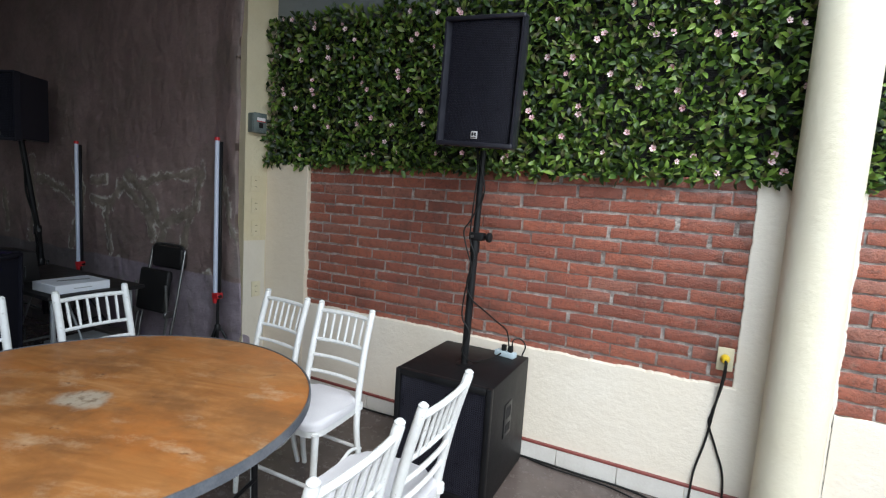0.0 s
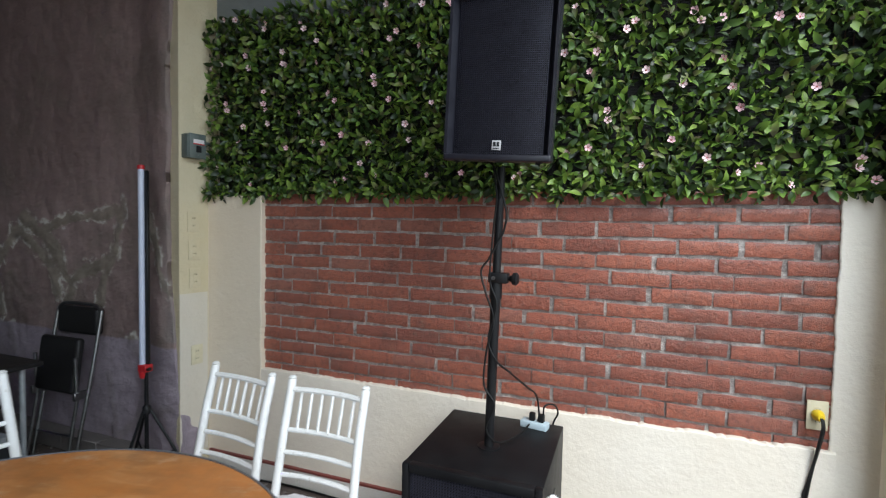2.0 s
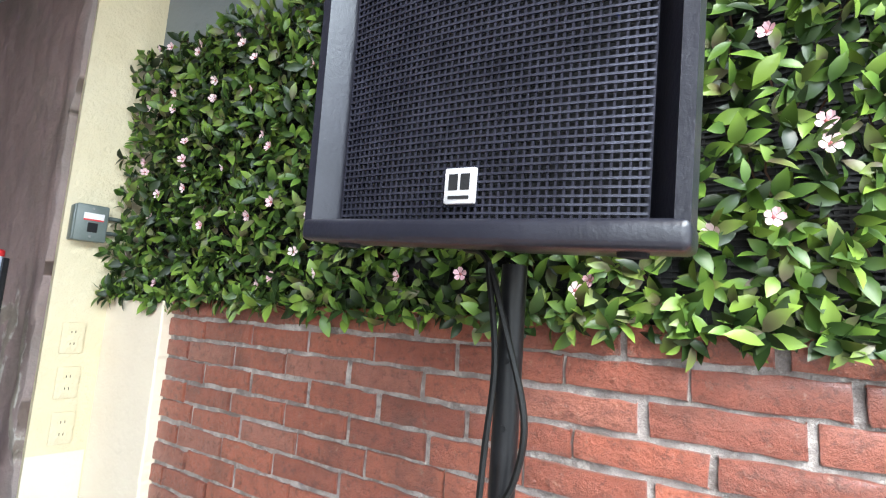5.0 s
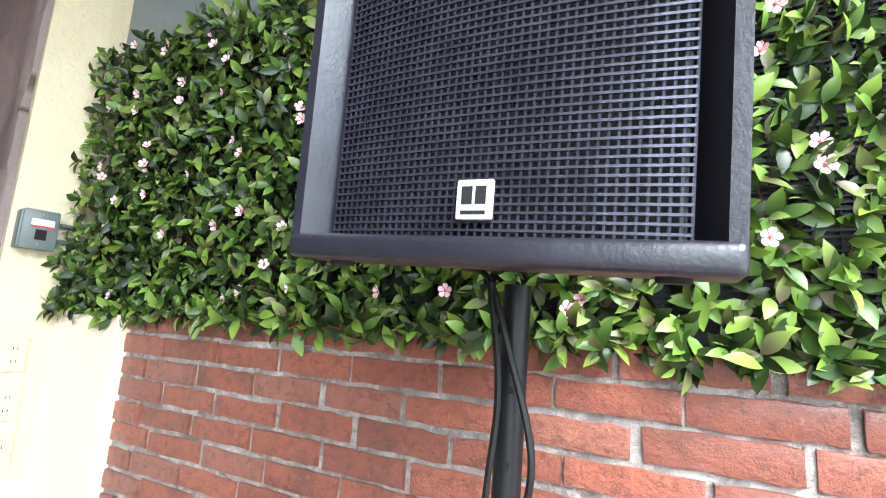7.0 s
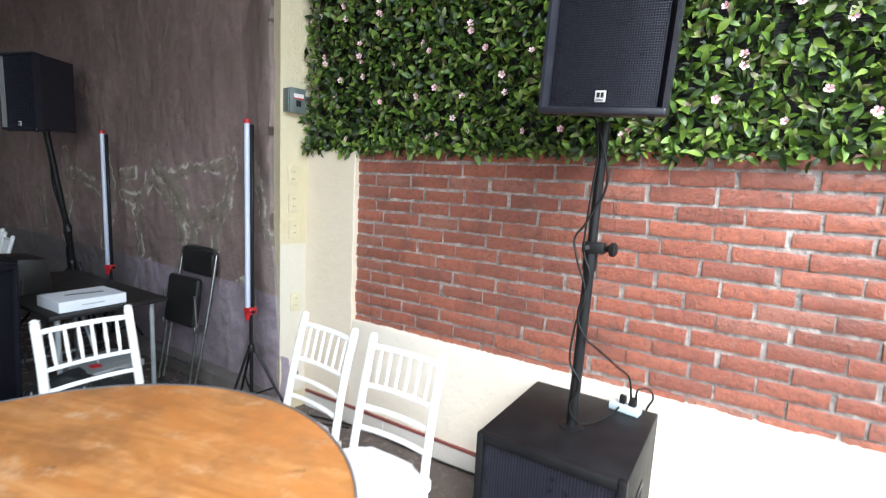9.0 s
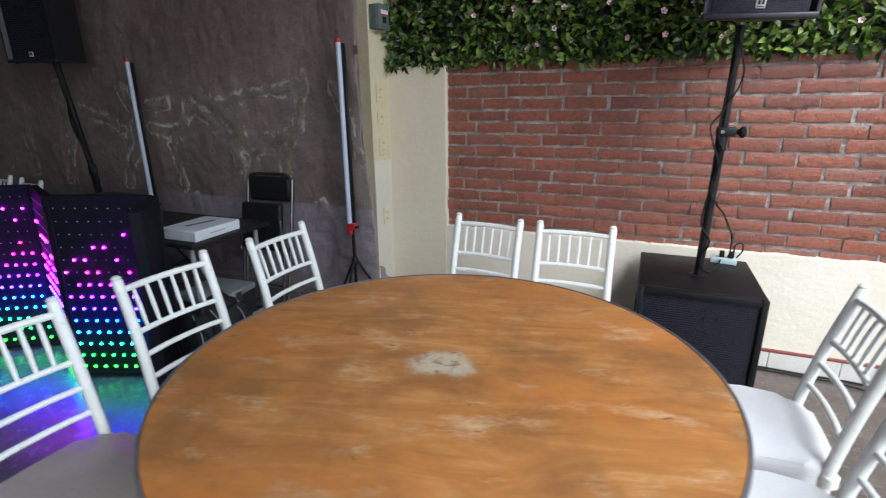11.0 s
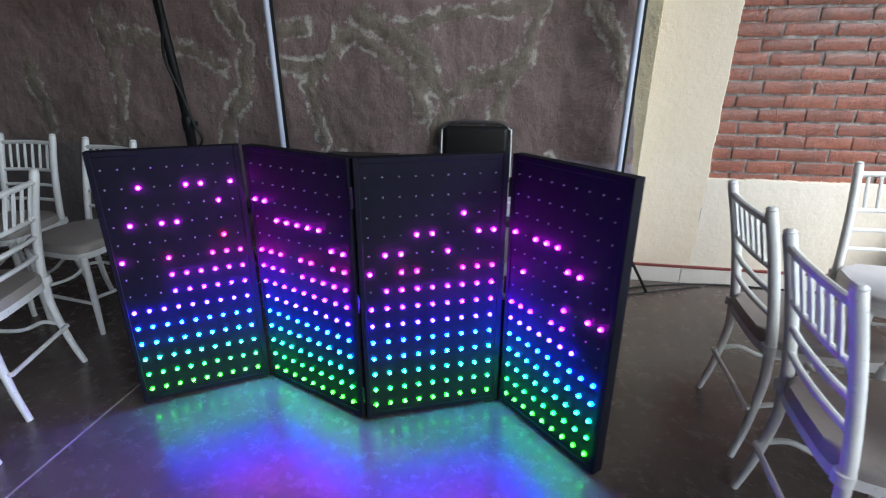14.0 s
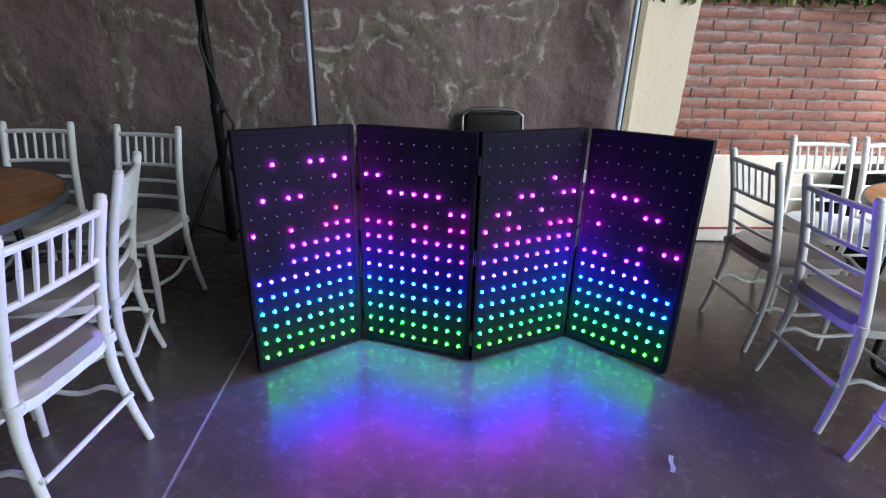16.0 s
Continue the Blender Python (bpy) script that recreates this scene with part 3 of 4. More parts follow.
def chair_kind(label, cushion, soft):
    """A ballroom chair, facing +y, its back's top over the origin."""
    c = thing("banquet_chair", label, "chair", group="chairs round the tables")
    zs = 0.435
    for s in (-1, 1):
        pts = smooth_path([(s * 0.195, 0.058, 0.0), (s * 0.186, 0.085, 0.13), (s * 0.175, 0.104, 0.3), (s * 0.171, 0.1, 0.4), (s * 0.168, 0.09, 0.5), (s * 0.164, 0.05, 0.7), (s * 0.164, 0.0, 0.885)], 4)
        rad = [0.0125 + 0.0045 * min(1, p.z / 0.4) for p in pts]
        pts += [Vector((s * 0.1642, -0.001, 0.89)), Vector((s * 0.1644, -0.0015, 0.896)), Vector((s * 0.1645, -0.002, 0.903))]
        rad += [0.0145, 0.0165, 0.009]
        part("back_post", tubed(pts, rad, 10), M_CHAIR, c)
        part("joint_ring", tubed([(s * 0.17, 0.092, zs - 0.018), (s * 0.17, 0.092, zs + 0.012)], 0.023, 10), M_CHAIR, c)
        part("front_leg", tubed([(s * 0.178, 0.43, 0.0), (s * 0.182, 0.425, 0.2), (s * 0.183, 0.42, 0.42)], [0.012, 0.0155, 0.0165], 10), M_CHAIR, c)
        part("side_stretcher", tubed(smooth_path([(s * 0.18, 0.072, 0.2), (s * 0.18, 0.16, 0.225), (s * 0.18, 0.26, 0.19), (s * 0.18, 0.42, 0.2)], 4), 0.009, 8), M_CHAIR, c)

    def back_y(z):
        t = max(0, (z - 0.5)) / 0.385
        return 0.09 - 0.066 * t - 0.024 * t * t

    for z, r in ((0.852, 0.0115), (0.706, 0.0095), (0.625, 0.0095), (0.545, 0.0095)):
        y = back_y(z)
        part("back_rail", tubed(smooth_path([(-0.164, y, z), (-0.06, y - 0.012, z + 0.002), (0.06, y - 0.012, z + 0.002), (0.164, y, z)], 3), r, 8), M_CHAIR, c)
    for i in range(6):
        x = -0.117 + 0.047 * i
        part("spindle", tubed([(x * 0.97, back_y(0.71) - 0.01, 0.708), (x * 0.985, back_y(0.78) - 0.011, 0.78), (x, back_y(0.85) - 0.011, 0.85)], [0.006, 0.0078, 0.006], 6), M_CHAIR, c)
    part("front_stretcher", tubed([(-0.18, 0.425, 0.17), (0.18, 0.425, 0.17)], 0.009, 8), M_CHAIR, c)
    part("rear_stretcher", tubed([(-0.18, 0.072, 0.2), (0.18, 0.072, 0.2)], 0.009, 8), M_CHAIR, c)

    def outline(w0, w1, y0, y1, e):
        out = []
        for j in range(28):
            t = math.tau * j / 28
            cx, sx = math.cos(t), math.sin(t)
            px, py = math.copysign(abs(cx) ** e, cx), math.copysign(abs(sx) ** e, sx)
            y = (y0 + y1) / 2 + py * (y1 - y0) / 2
            out.append((px * (w0 + (w1 - w0) * (y - y0) / (y1 - y0)), y))
        return out

    part("seat_frame", slab(bmesh.new(), outline(0.178, 0.198, 0.075, 0.44, 0.35), zs - 0.032, zs, 0.006), M_CHAIR, c)
    part("cushion", slab(bmesh.new(), outline(0.182, 0.206, 0.07, 0.45, 0.42), zs, zs + 0.042, 0.024, 4), cushion, c, soft)
    return c


SPOTS = [(-2.772, 1.44, -92), (-2.83, 0.912, -94), (-2.845, 0.39, -92), (-5.195, 0.585, 83), (-5.327, 1.195, 107), (-6.25, 2.11, 182), (-5.66, 2.035, 172)]
PALE = [(-1.96, 2.022, 174), (-1.54, 2.013, 180), (-0.625, 1.36, 90), (-0.63, 0.905, 89)]
for spots, label, cushion, soft in ((SPOTS, "white-painted ballroom chair with spindle back and taupe cushion", M_CUSHION, "padded taupe vinyl cushion"),
                                    (PALE, "white-painted ballroom chair with spindle back and white cushion", M_PALECUSHION, "padded white cushion")):
    chair = chair_kind(label, cushion, soft)
    chair.matrix_world = pose(spots[0][0], spots[0][1], 0, 0, 0, spots[0][2])
    for x, y, a in spots[1:]:
        copy_thing(chair, pose(x, y, 0, 0, 0, a))


def round_table(m):
    t = thing("round_table", "round plywood banquet table with worn orange varnish and grey edge band", "table", m, "banquet tables")
    R = 0.728
    prof = [(R - 0.004, 0.722), (R - 0.003, 0.723), (R - 0.003, 0.746), (R - 0.005, 0.748)]
    part("tabletop", lathe(bmesh.new(), [(0.02, 0.722)] + prof + [(0.02, 0.7485)], 96), M_WOOD, t)
    bm = bmesh.new()
    ring = [(R - 0.003, 0.718), (R + 0.004, 0.719), (R + 0.005, 0.735), (R + 0.003, 0.75), (R - 0.003, 0.7505)]
    rows = [[bm.verts.new((r * math.cos(a), r * math.sin(a), z)) for r, z in ring] for a in (math.tau * j / 96 for j in range(96))]
    for j in range(96):
        p, q = rows[j], rows[(j + 1) % 96]
        for i in range(5):
            bm.faces.new((p[i], q[i], q[(i + 1) % 5], p[(i + 1) % 5]))
    part("edge_band", bm, M_EDGE, t, "scuffed grey edge band")
    for s in (-1, 1):
        part("rail", boxed(-0.5, 0.5, s * 0.3 - 0.02, s * 0.3 + 0.02, 0.7, 0.722, 0.003, 1), M_STEEL, t)
        part("folding_leg", tubed(smooth_path([(s * 0.42, -0.33, 0.71), (s * 0.43, -0.33, 0.2), (s * 0.43, -0.32, 0.05), (s * 0.43, -0.25, 0.013), (s * 0.43, 0.0, 0.013), (s * 0.43, 0.25, 0.013), (s * 0.43, 0.32, 0.05), (s * 0.43, 0.33, 0.2), (s * 0.42, 0.33, 0.71)], 5), 0.0125, 10), M_STEEL, t, "black steel tube leg")
        part("brace", tubed([(s * 0.43, 0, 0.35), (s * 0.12, 0, 0.71)], 0.008, 8), M_STEEL, t)
        part("cross_bar", tubed([(s * 0.43, -0.33, 0.35), (s * 0.43, 0.33, 0.35)], 0.009, 8), M_STEEL, t)
    return t


round_table(pose(-1.735, 0.875, 0, 0, 0, 15))
round_table(pose(-6.32, 1.02, 0, 0, 0, 70))


def mesh_sheet(w, h, step, bar, bulge):
    """A woven-looking steel grille, bars across and upright, bowed outwards."""
    bm = bmesh.new()

    def y(x):
        return -bulge * (1 - (2 * x / w) ** 2)

    n = int(w / step)
    for i in range(n + 1):
        x = -w / 2 + w * i / n
        box(bm, x - bar / 2, x + bar / 2, y(x) - 0.0012, y(x) + 0.0012, 0, h)
    k = 10
    for j in range(int(h / step) + 1):
        z = min(j * step, h - bar)
        for a in range(k):
            xa, xb = -w / 2 + w * a / k, -w / 2 + w * (a + 1) / k
            v = [bm.verts.new(p) for p in ((xa, y(xa) - 0.0022, z), (xb, y(xb) - 0.0022, z), (xb, y(xb) - 0.0022, z + bar), (xa, y(xa) - 0.0022, z + bar), (xa, y(xa), z), (xb, y(xb), z), (xb, y(xb), z + bar), (xa, y(xa), z + bar))]
            for f in ((0, 1, 2, 3), (3, 2, 6, 7), (1, 0, 4, 5)):
                bm.faces.new([v[q] for q in f])
    return bm


def loudspeaker(m, fine=True):
    """Front at y = 0 facing -y, bottom middle at the origin."""
    s = thing("loudspeaker", "black loudspeaker with steel mesh grille and white badge, on a pole", "loudspeaker", m, "loudspeakers")
    W, H, D = 0.386, 0.58, 0.37
    body = [(-W / 2 + 0.004, 0.05), (W / 2 - 0.004, 0.05), (W / 2 - 0.1, D), (-W / 2 + 0.1, D)]
    part("cabinet", slab(bmesh.new(), body, 0.02, H - 0.004, 0.004), M_BLACK, s, smooth=30)
    for q in (-1, 1):
        o = [(q * W / 2, 0.0), (q * W / 2, 0.05), (q * (W / 2 - 0.036), 0.05), (q * (W / 2 - 0.027), 0.03), (q * (W / 2 - 0.011), 0.0)]
        part("side_cheek", slab(bmesh.new(), o if q > 0 else o[::-1], 0.018, H - 0.018), M_BLACK, s, "satin black angled cheek", smooth=20)
    for z0, z1 in ((0.0, 0.024), (H - 0.02, H)):
        part("lip", boxed(-W / 2 - 0.001, W / 2 + 0.001, -0.004, 0.06, z0, z1, 0.007, 3), M_BLACK, s)
    part("foam", boxed(-W / 2 + 0.04, W / 2 - 0.04, 0.034, 0.05, 0.02, H - 0.02), M_FOAM, s, smooth=None)
    g = part("grille", mesh_sheet(W - 0.064, H - 0.044, 0.0072 if fine else 0.014, 0.0022 if fine else 0.005, 0.012), M_GRILLE, s, "black steel wire mesh", smooth=None)
    g.matrix_basis = pose(0, 0.026, 0.022)
    b = part("badge", boxed(-0.0165, 0.0165, 0.006, 0.0115, 0.038, 0.072, 0.002, 2), M_PLATE, s, "small white square badge")
    for x0, x1, z0, z1 in ((-0.011, -0.0015, 0.051, 0.066), (0.0015, 0.011, 0.051, 0.066), (-0.011, 0.011, 0.0425, 0.0455)):
        part("badge_mark", boxed(x0, x1, 0.0052, 0.0062, z0, z1), M_FOAM, b, "plain dark mark", smooth=None)
    part("pole_socket", lathe(bmesh.new(), [(0.03, -0.004), (0.03, 0.004)], 20, Matrix.Translation((0, 0.2, 0.018))), M_STEEL, s)
    for q in (-1, 1):
        part("rubber_foot", lathe(bmesh.new(), [(0.012, -0.004), (0.013, 0.002)], 12, Matrix.Translation((q * 0.15, 0.03, 0))), M_FOAM, s)
    return s


# the subwoofer and what stands on it
SX0, SX1, SY0, SY1, SH = -1.245, -0.722, 2.055, 2.645, 0.62
sub = thing("subwoofer", "large black subwoofer cabinet with mesh grille standing on the floor", "loudspeaker", pose((SX0 + SX1) / 2, SY0, 0))
hw = (SX1 - SX0) / 2
part("cabinet", boxed(-hw + 0.001, hw - 0.001, 0.03, SY1 - SY0, 0.012, SH - 0.001, 0.006, 2), M_SUBBLACK, sub)
for q in (-1, 1):
    part("front_rim", boxed(q * hw - 0.014 - 0.014 * q, q * hw + 0.014 - 0.014 * q, 0.0, 0.035, 0.012, SH, 0.006, 2), M_SUBBLACK, sub)
    hd = part("handle", boxed(-0.006, 0.004, -0.055, 0.055, -0.09, 0.09, 0.004, 2, m=pose(q * hw, 0.27, 0.38)), M_STEEL, sub, "black recessed plastic handle")
    part("handle_hollow", boxed(-0.001, 0.0055 , -0.038, 0.038, 0.005, 0.07, 0.004, 1, m=pose(q * hw, 0.27, 0.38)), M_FOAM, hd)
    part("handle_hollow", boxed(-0.001, 0.0055, -0.038, 0.038, -0.07, -0.02, 0.004, 1, m=pose(q * hw, 0.27, 0.38)), M_FOAM, hd)
for z0, z1 in ((0.012, 0.05), (SH - 0.034, SH)):
    part("front_rim", boxed(-hw + 0.028, hw - 0.028, 0.0, 0.035, z0, z1, 0.004, 2), M_SUBBLACK, sub)
part("foam", boxed(-hw + 0.025, hw - 0.025, 0.024, 0.031, 0.045, SH - 0.03), M_FOAM, sub, smooth=None)
g = part("grille", mesh_sheet(2 * hw - 0.058, SH - 0.088, 0.011, 0.0045, 0.004), M_GRILLE, sub, "black steel mesh", smooth=None)
g.matrix_basis = pose(0, 0.02, 0.051)
for q in (-1, 1):
    for y in (0.06, 0.52):
        part("foot", lathe(bmesh.new(), [(0.02, 0.0), (0.022, 0.013)], 14, Matrix.Translation((q * 0.2, y, 0))), M_FOAM, sub)
part("pole_flange", lathe(bmesh.new(), [(0.045, SH - 0.002), (0.045, SH + 0.003), (0.026, SH + 0.006)], 24, Matrix.Translation((0.0035, 2.315 - SY0, 0))), M_STEEL, sub)

pole = thing("speaker_pole", "black steel distance pole with clamp knob between subwoofer and loudspeaker", "speaker stand", pose(-0.98, 2.315, SH, 0, 1.2, 0))
part("lower_tube", tubed([(0, 0, 0), (0, 0, 0.66)], 0.0195, 16), M_STEEL, pole)
part("upper_tube", tubed([(0, 0, 0.66), (0, 0, 1.12)], 0.0165, 16), M_STEEL, pole)
part("collar", lathe(bmesh.new(), [(0.024, 0.6), (0.025, 0.61), (0.025, 0.66), (0.021, 0.685)], 18), M_STEEL, pole)
cl = part("clamp", boxed(-0.028, 0.05, -0.03, 0.02, 0.665, 0.705, 0.006, 2), M_STEEL, pole, "black plastic clamp block")
part("knob", lathe(bmesh.new(), [(0.008, 0.0), (0.012, 0.012), (0.024, 0.02), (0.026, 0.034), (0.016, 0.042)], 12, pose(0.048, -0.005, 0.685, 0, 90, 0)), M_STEEL, cl, "fluted black knob")
part("bolt", lathe(bmesh.new(), [(0.008, 0), (0.008, 0.008)], 10, pose(-0.005, -0.028, 0.685, 90, 0, 0)), M_CHROME, cl, "bright bolt head")
for z in (0.84, 0.92, 1.0):
    part("pin_hole", lathe(bmesh.new(), [(0.004, 0), (0.004, 0.0015)], 8, pose(0.004, -0.0155, z, 90, 0, 0)), M_FOAM, pole)
loudspeaker(pose(-0.931, 2.11, 1.735, 3, 2.9, 0))

cable = thing("speaker_cable", "thin black cable wound down the speaker pole", "cable")
part("strand", tubed(smooth_path([(-1.04, 2.33, 1.765), (-0.985, 2.29, 1.745), (-0.952, 2.283, 1.66), (-0.925, 2.285, 1.56), (-0.935, 2.29, 1.49), (-0.96, 2.288, 1.44), (-0.99, 2.285, 1.38), (-1.02, 2.285, 1.33), (-1.0, 2.28, 1.25), (-0.965, 2.285, 1.14), (-0.99, 2.286, 1.02), (-1.0, 2.29, 0.88), (-0.955, 2.29, 0.8), (-0.985, 2.285, 0.7), (-0.94, 2.33, 0.635), (-0.88, 2.48, 0.628), (-0.86, 2.55, 0.64)], 6), 0.0042, 6), M_CABLE, cable)
part("strand", tubed(smooth_path([(-0.98, 2.285, 1.74), (-0.965, 2.285, 1.62), (-0.975, 2.286, 1.5), (-0.985, 2.287, 1.3), (-0.955, 2.285, 1.2), (-0.985, 2.285, 1.06), (-0.95, 2.285, 0.98), (-0.91, 2.33, 0.93), (-0.86, 2.45, 0.84), (-0.83, 2.53, 0.78), (-0.82, 2.56, 0.69), (-0.825, 2.565, 0.655)], 6), 0.0042, 6), M_CABLE, cable)
part("strand", tubed(smooth_path([(-0.8, 2.57, 0.655), (-0.8, 2.57, 0.72), (-0.765, 2.6, 0.725), (-0.75, 2.65, 0.67), (-0.78, 2.68, 0.55), (-0.78, 2.685, 0.1), (-0.76, 2.68, 0.008)], 6), 0.0042, 6), M_CABLE, cable)
strip = thing("power_strip", "pale blue multi-socket adapter with black plugs on the subwoofer", "power strip", pose(-0.84, 2.575, SH, 0, 0, -10))
part("body", boxed(-0.06, 0.06, -0.025, 0.025, 0, 0.03, 0.004, 2), M_PALEBLUE, strip)
for x in (-0.012, 0.03):
    part("plug", boxed(x - 0.012, x + 0.012, -0.012, 0.012, 0.03, 0.065, 0.004, 2), M_CABLE, strip, "black plug")

# sockets on the brick wall and pier


def outlet(m, label, material):
    o = thing("wall_socket", label, "socket", m, "wall sockets")
    part("plate", boxed(-0.036, 0.036, -0.007, 0.002, -0.058, 0.058, 0.003, 2), material, o)
    for z in (-0.022, 0.022):
        f = part("socket_face", lathe(bmesh.new(), [(0.016, 0), (0.015, 0.003)], 16, pose(0, -0.006, z, 90, 0, 0)), material, o)
        for x in (-0.006, 0.006):
            part("slot", boxed(x - 0.0012, x + 0.0012, -0.0098, -0.0085, z - 0.004, z + 0.005), M_FOAM, f, smooth=None)
    return o


outlet(pose(0.238, PLASTER_Y + 0.004, 0.79, 0, 0, 0), "ivory double wall socket with a yellow plug, on the brick wall", M_IVORY)
for z in (1.5, 1.335, 1.17):
    outlet(pose(-2.8735 + 0.001, 2.605 + 0.03 * (1.5 - z), z, 0, 0, PIER_TURN), "wall socket painted over in cream on the pier", M_STRIP)
outlet(pose(-2.869, 2.625, 0.71, 0, 0, PIER_TURN), "old ivory wall socket low on the pier", M_IVORY)
plug = thing("power_plug", "yellow plug with two hanging black cables, in the wall socket", "plug", pose(0.236, PLASTER_Y - 0.0065, 0.795))
part("plug_body", lathe(bmesh.new(), [(0.021, 0), (0.022, 0.012), (0.018, 0.028), (0.011, 0.045)], 16, pose(0, 0, 0, 90, 0, 0)), M_YELLOW, plug)
part("cord", tubed(smooth_path([(0, -0.045, 0), (0.0, -0.062, -0.03), (-0.005, -0.04, -0.12), (-0.02, -0.025, -0.25), (-0.04, -0.022, -0.42), (-0.075, -0.025, -0.6), (-0.085, -0.04, -0.745), (-0.1, -0.08, -0.786)], 6), 0.0055, 6), M_CABLE, plug, "black cord")
part("cord", tubed(smooth_path([(0.004, -0.045, -0.004), (0.004, -0.058, -0.04), (0.0, -0.03, -0.13), (-0.028, -0.02, -0.28), (-0.035, -0.018, -0.34), (0.005, -0.022, -0.45), (0.05, -0.025, -0.58), (0.06, -0.04, -0.745), (0.05, -0.1, -0.787)], 6), 0.0055, 6), M_CABLE, plug, "black cord")
coil = thing("cable_coil", "coiled black cable on the floor by the wall", "cable", pose(0.2, 2.56, 0))
for i in range(4):
    part("loop", tubed([((0.11 - 0.012 * i) * math.cos(a) + 0.01 * math.sin(3 * a + i), (0.085 - 0.008 * i) * math.sin(a), 0.008 + 0.011 * i + 0.003 * math.sin(2 * a + i)) for a in (math.tau * j / 30 for j in range(30))], 0.006, 6, True), M_CABLE, coil)
floor_cable = thing("floor_cable", "black cables lying along the wall on the floor", "cable")
part("strand", tubed(smooth_path([(0.1, 2.56, 0.008), (-0.1, 2.66, 0.008), (-0.4, 2.67, 0.008), (-0.68, 2.68, 0.008), (-1.3, 2.69, 0.008), (-1.8, 2.67, 0.008), (-2.3, 2.68, 0.008), (-2.7, 2.6, 0.008), (-2.95, 2.48, 0.008)], 8), 0.006, 6), M_CABLE, floor_cable)
part("strand", tubed(smooth_path([(0.12, 2.5, 0.007), (-0.2, 2.63, 0.007), (-0.55, 2.65, 0.007), (-0.72, 2.685, 0.007)], 8), 0.0045, 6), M_CABLE, floor_cable)
part("strand", tubed(smooth_path([(-2.4, 2.64, 0.007), (-2.75, 2.5, 0.007), (-3.1, 2.36, 0.007), (-3.4, 2.3, 0.007), (-3.7, 2.35, 0.007)], 8), 0.005, 6), M_CABLE, floor_cable)

breaker = thing("breaker_box", "grey-green metal breaker box with a white sticker, on the pier", "switch box", pose(-2.876, 2.588, 1.878, 0, 0, PIER_TURN))
part("case", boxed(-0.05, 0.055, -0.055, 0.02, -0.01, 0.125, 0.005, 2), M_GREYBOX, breaker)
part("cover", boxed(-0.045, 0.06, -0.066, -0.054, -0.013, 0.128, 0.006, 2), M_GREYBOX, breaker)
part("sticker", boxed(-0.02, 0.045, -0.068, -0.0655, 0.072, 0.095), M_STICKER, breaker, "white sticker with red edge")
part("sticker_edge", boxed(-0.02, 0.045, -0.0685, -0.0655, 0.066, 0.072), M_RED, breaker)
part("switch", boxed(-0.005, 0.027, -0.071, -0.0655, 0.022, 0.058, 0.002, 1), M_FOAM, breaker, "black breaker switch")
for z in (0.112, 0.006):
    part("screw", lathe(bmesh.new(), [(0.005, 0), (0.004, 0.003)], 8, pose(0.007, -0.065, z, 90, 0, 0)), M_CHROME, breaker)
for z in (0.09, 0.03):
    part("conduit", tubed([(0.05, -0.02, z), (0.12, -0.01, z)], 0.008, 8), M_GREYBOX, breaker)


def tube_light(x, y, z0, z1, turn):
    t = thing("tube_light", "pale upright LED tube with red caps on a black tripod", "stage light", pose(x, y, 0, 0, 0, turn), "tube lights")
    part("tube", tubed([(-0.014, -0.012, z0 + 0.02), (-0.014, -0.012, z1 - 0.02)], 0.0155, 14), M_TUBE, t, "frosted pale blue tube")
    part("back_rail", boxed(-0.003, 0.019, -0.003, 0.014, z0, z1 - 0.03, 0.003, 1), M_STEEL, t)
    part("end_cap", lathe(bmesh.new(), [(0.0185, z1 - 0.025), (0.0185, z1 - 0.004), (0.013, z1)], 14, Matrix.Translation((-0.014, -0.012, 0))), M_RED, t, "red end cap")
    part("end_cap", lathe(bmesh.new(), [(0.012, z0 - 0.05), (0.0185, z0 - 0.03), (0.0185, z0 + 0.022)], 14, Matrix.Translation((-0.014, -0.012, 0))), M_RED, t, "red end cap")
    part("bracket", boxed(-0.03, 0.03, -0.03, 0.02, z0 - 0.012, z0 + 0.03, 0.004, 1), M_RED, t, "red bracket")
    part("wing_knob", tubed([(0.03, -0.02, z0 + 0.005), (0.055, -0.02, z0 + 0.012)], [0.006, 0.011], 8), M_STEEL, t)
    part("mast", tubed([(0, 0, 0.14), (0, 0, z0)], 0.011, 10), M_STEEL, t)
    part("hub", lathe(bmesh.new(), [(0.022, 0.41), (0.022, 0.45), (0.014, 0.46)], 12), M_STEEL, t)
    part("lower_hub", lathe(bmesh.new(), [(0.018, 0.12), (0.018, 0.15)], 12), M_STEEL, t)
    for k in range(3):
        a = radians(-90 + 120 * k)
        lg = part("tripod_leg", tubed([(0.02 * math.cos(a), 0.02 * math.sin(a), 0.43), (0.3 * math.cos(a), 0.2 * math.sin(a), 0.012)], 0.0085, 8), M_STEEL, t)
        part("strut", tubed([(0.016 * math.cos(a), 0.016 * math.sin(a), 0.135), (0.17 * math.cos(a), 0.118 * math.sin(a), 0.2)], 0.006, 6), M_STEEL, lg)
    return t


tube_light(-3.0, 2.4, 0.665, 1.81, 0)
tube_light(-4.876, 2.446, 0.67, 1.775, 20)

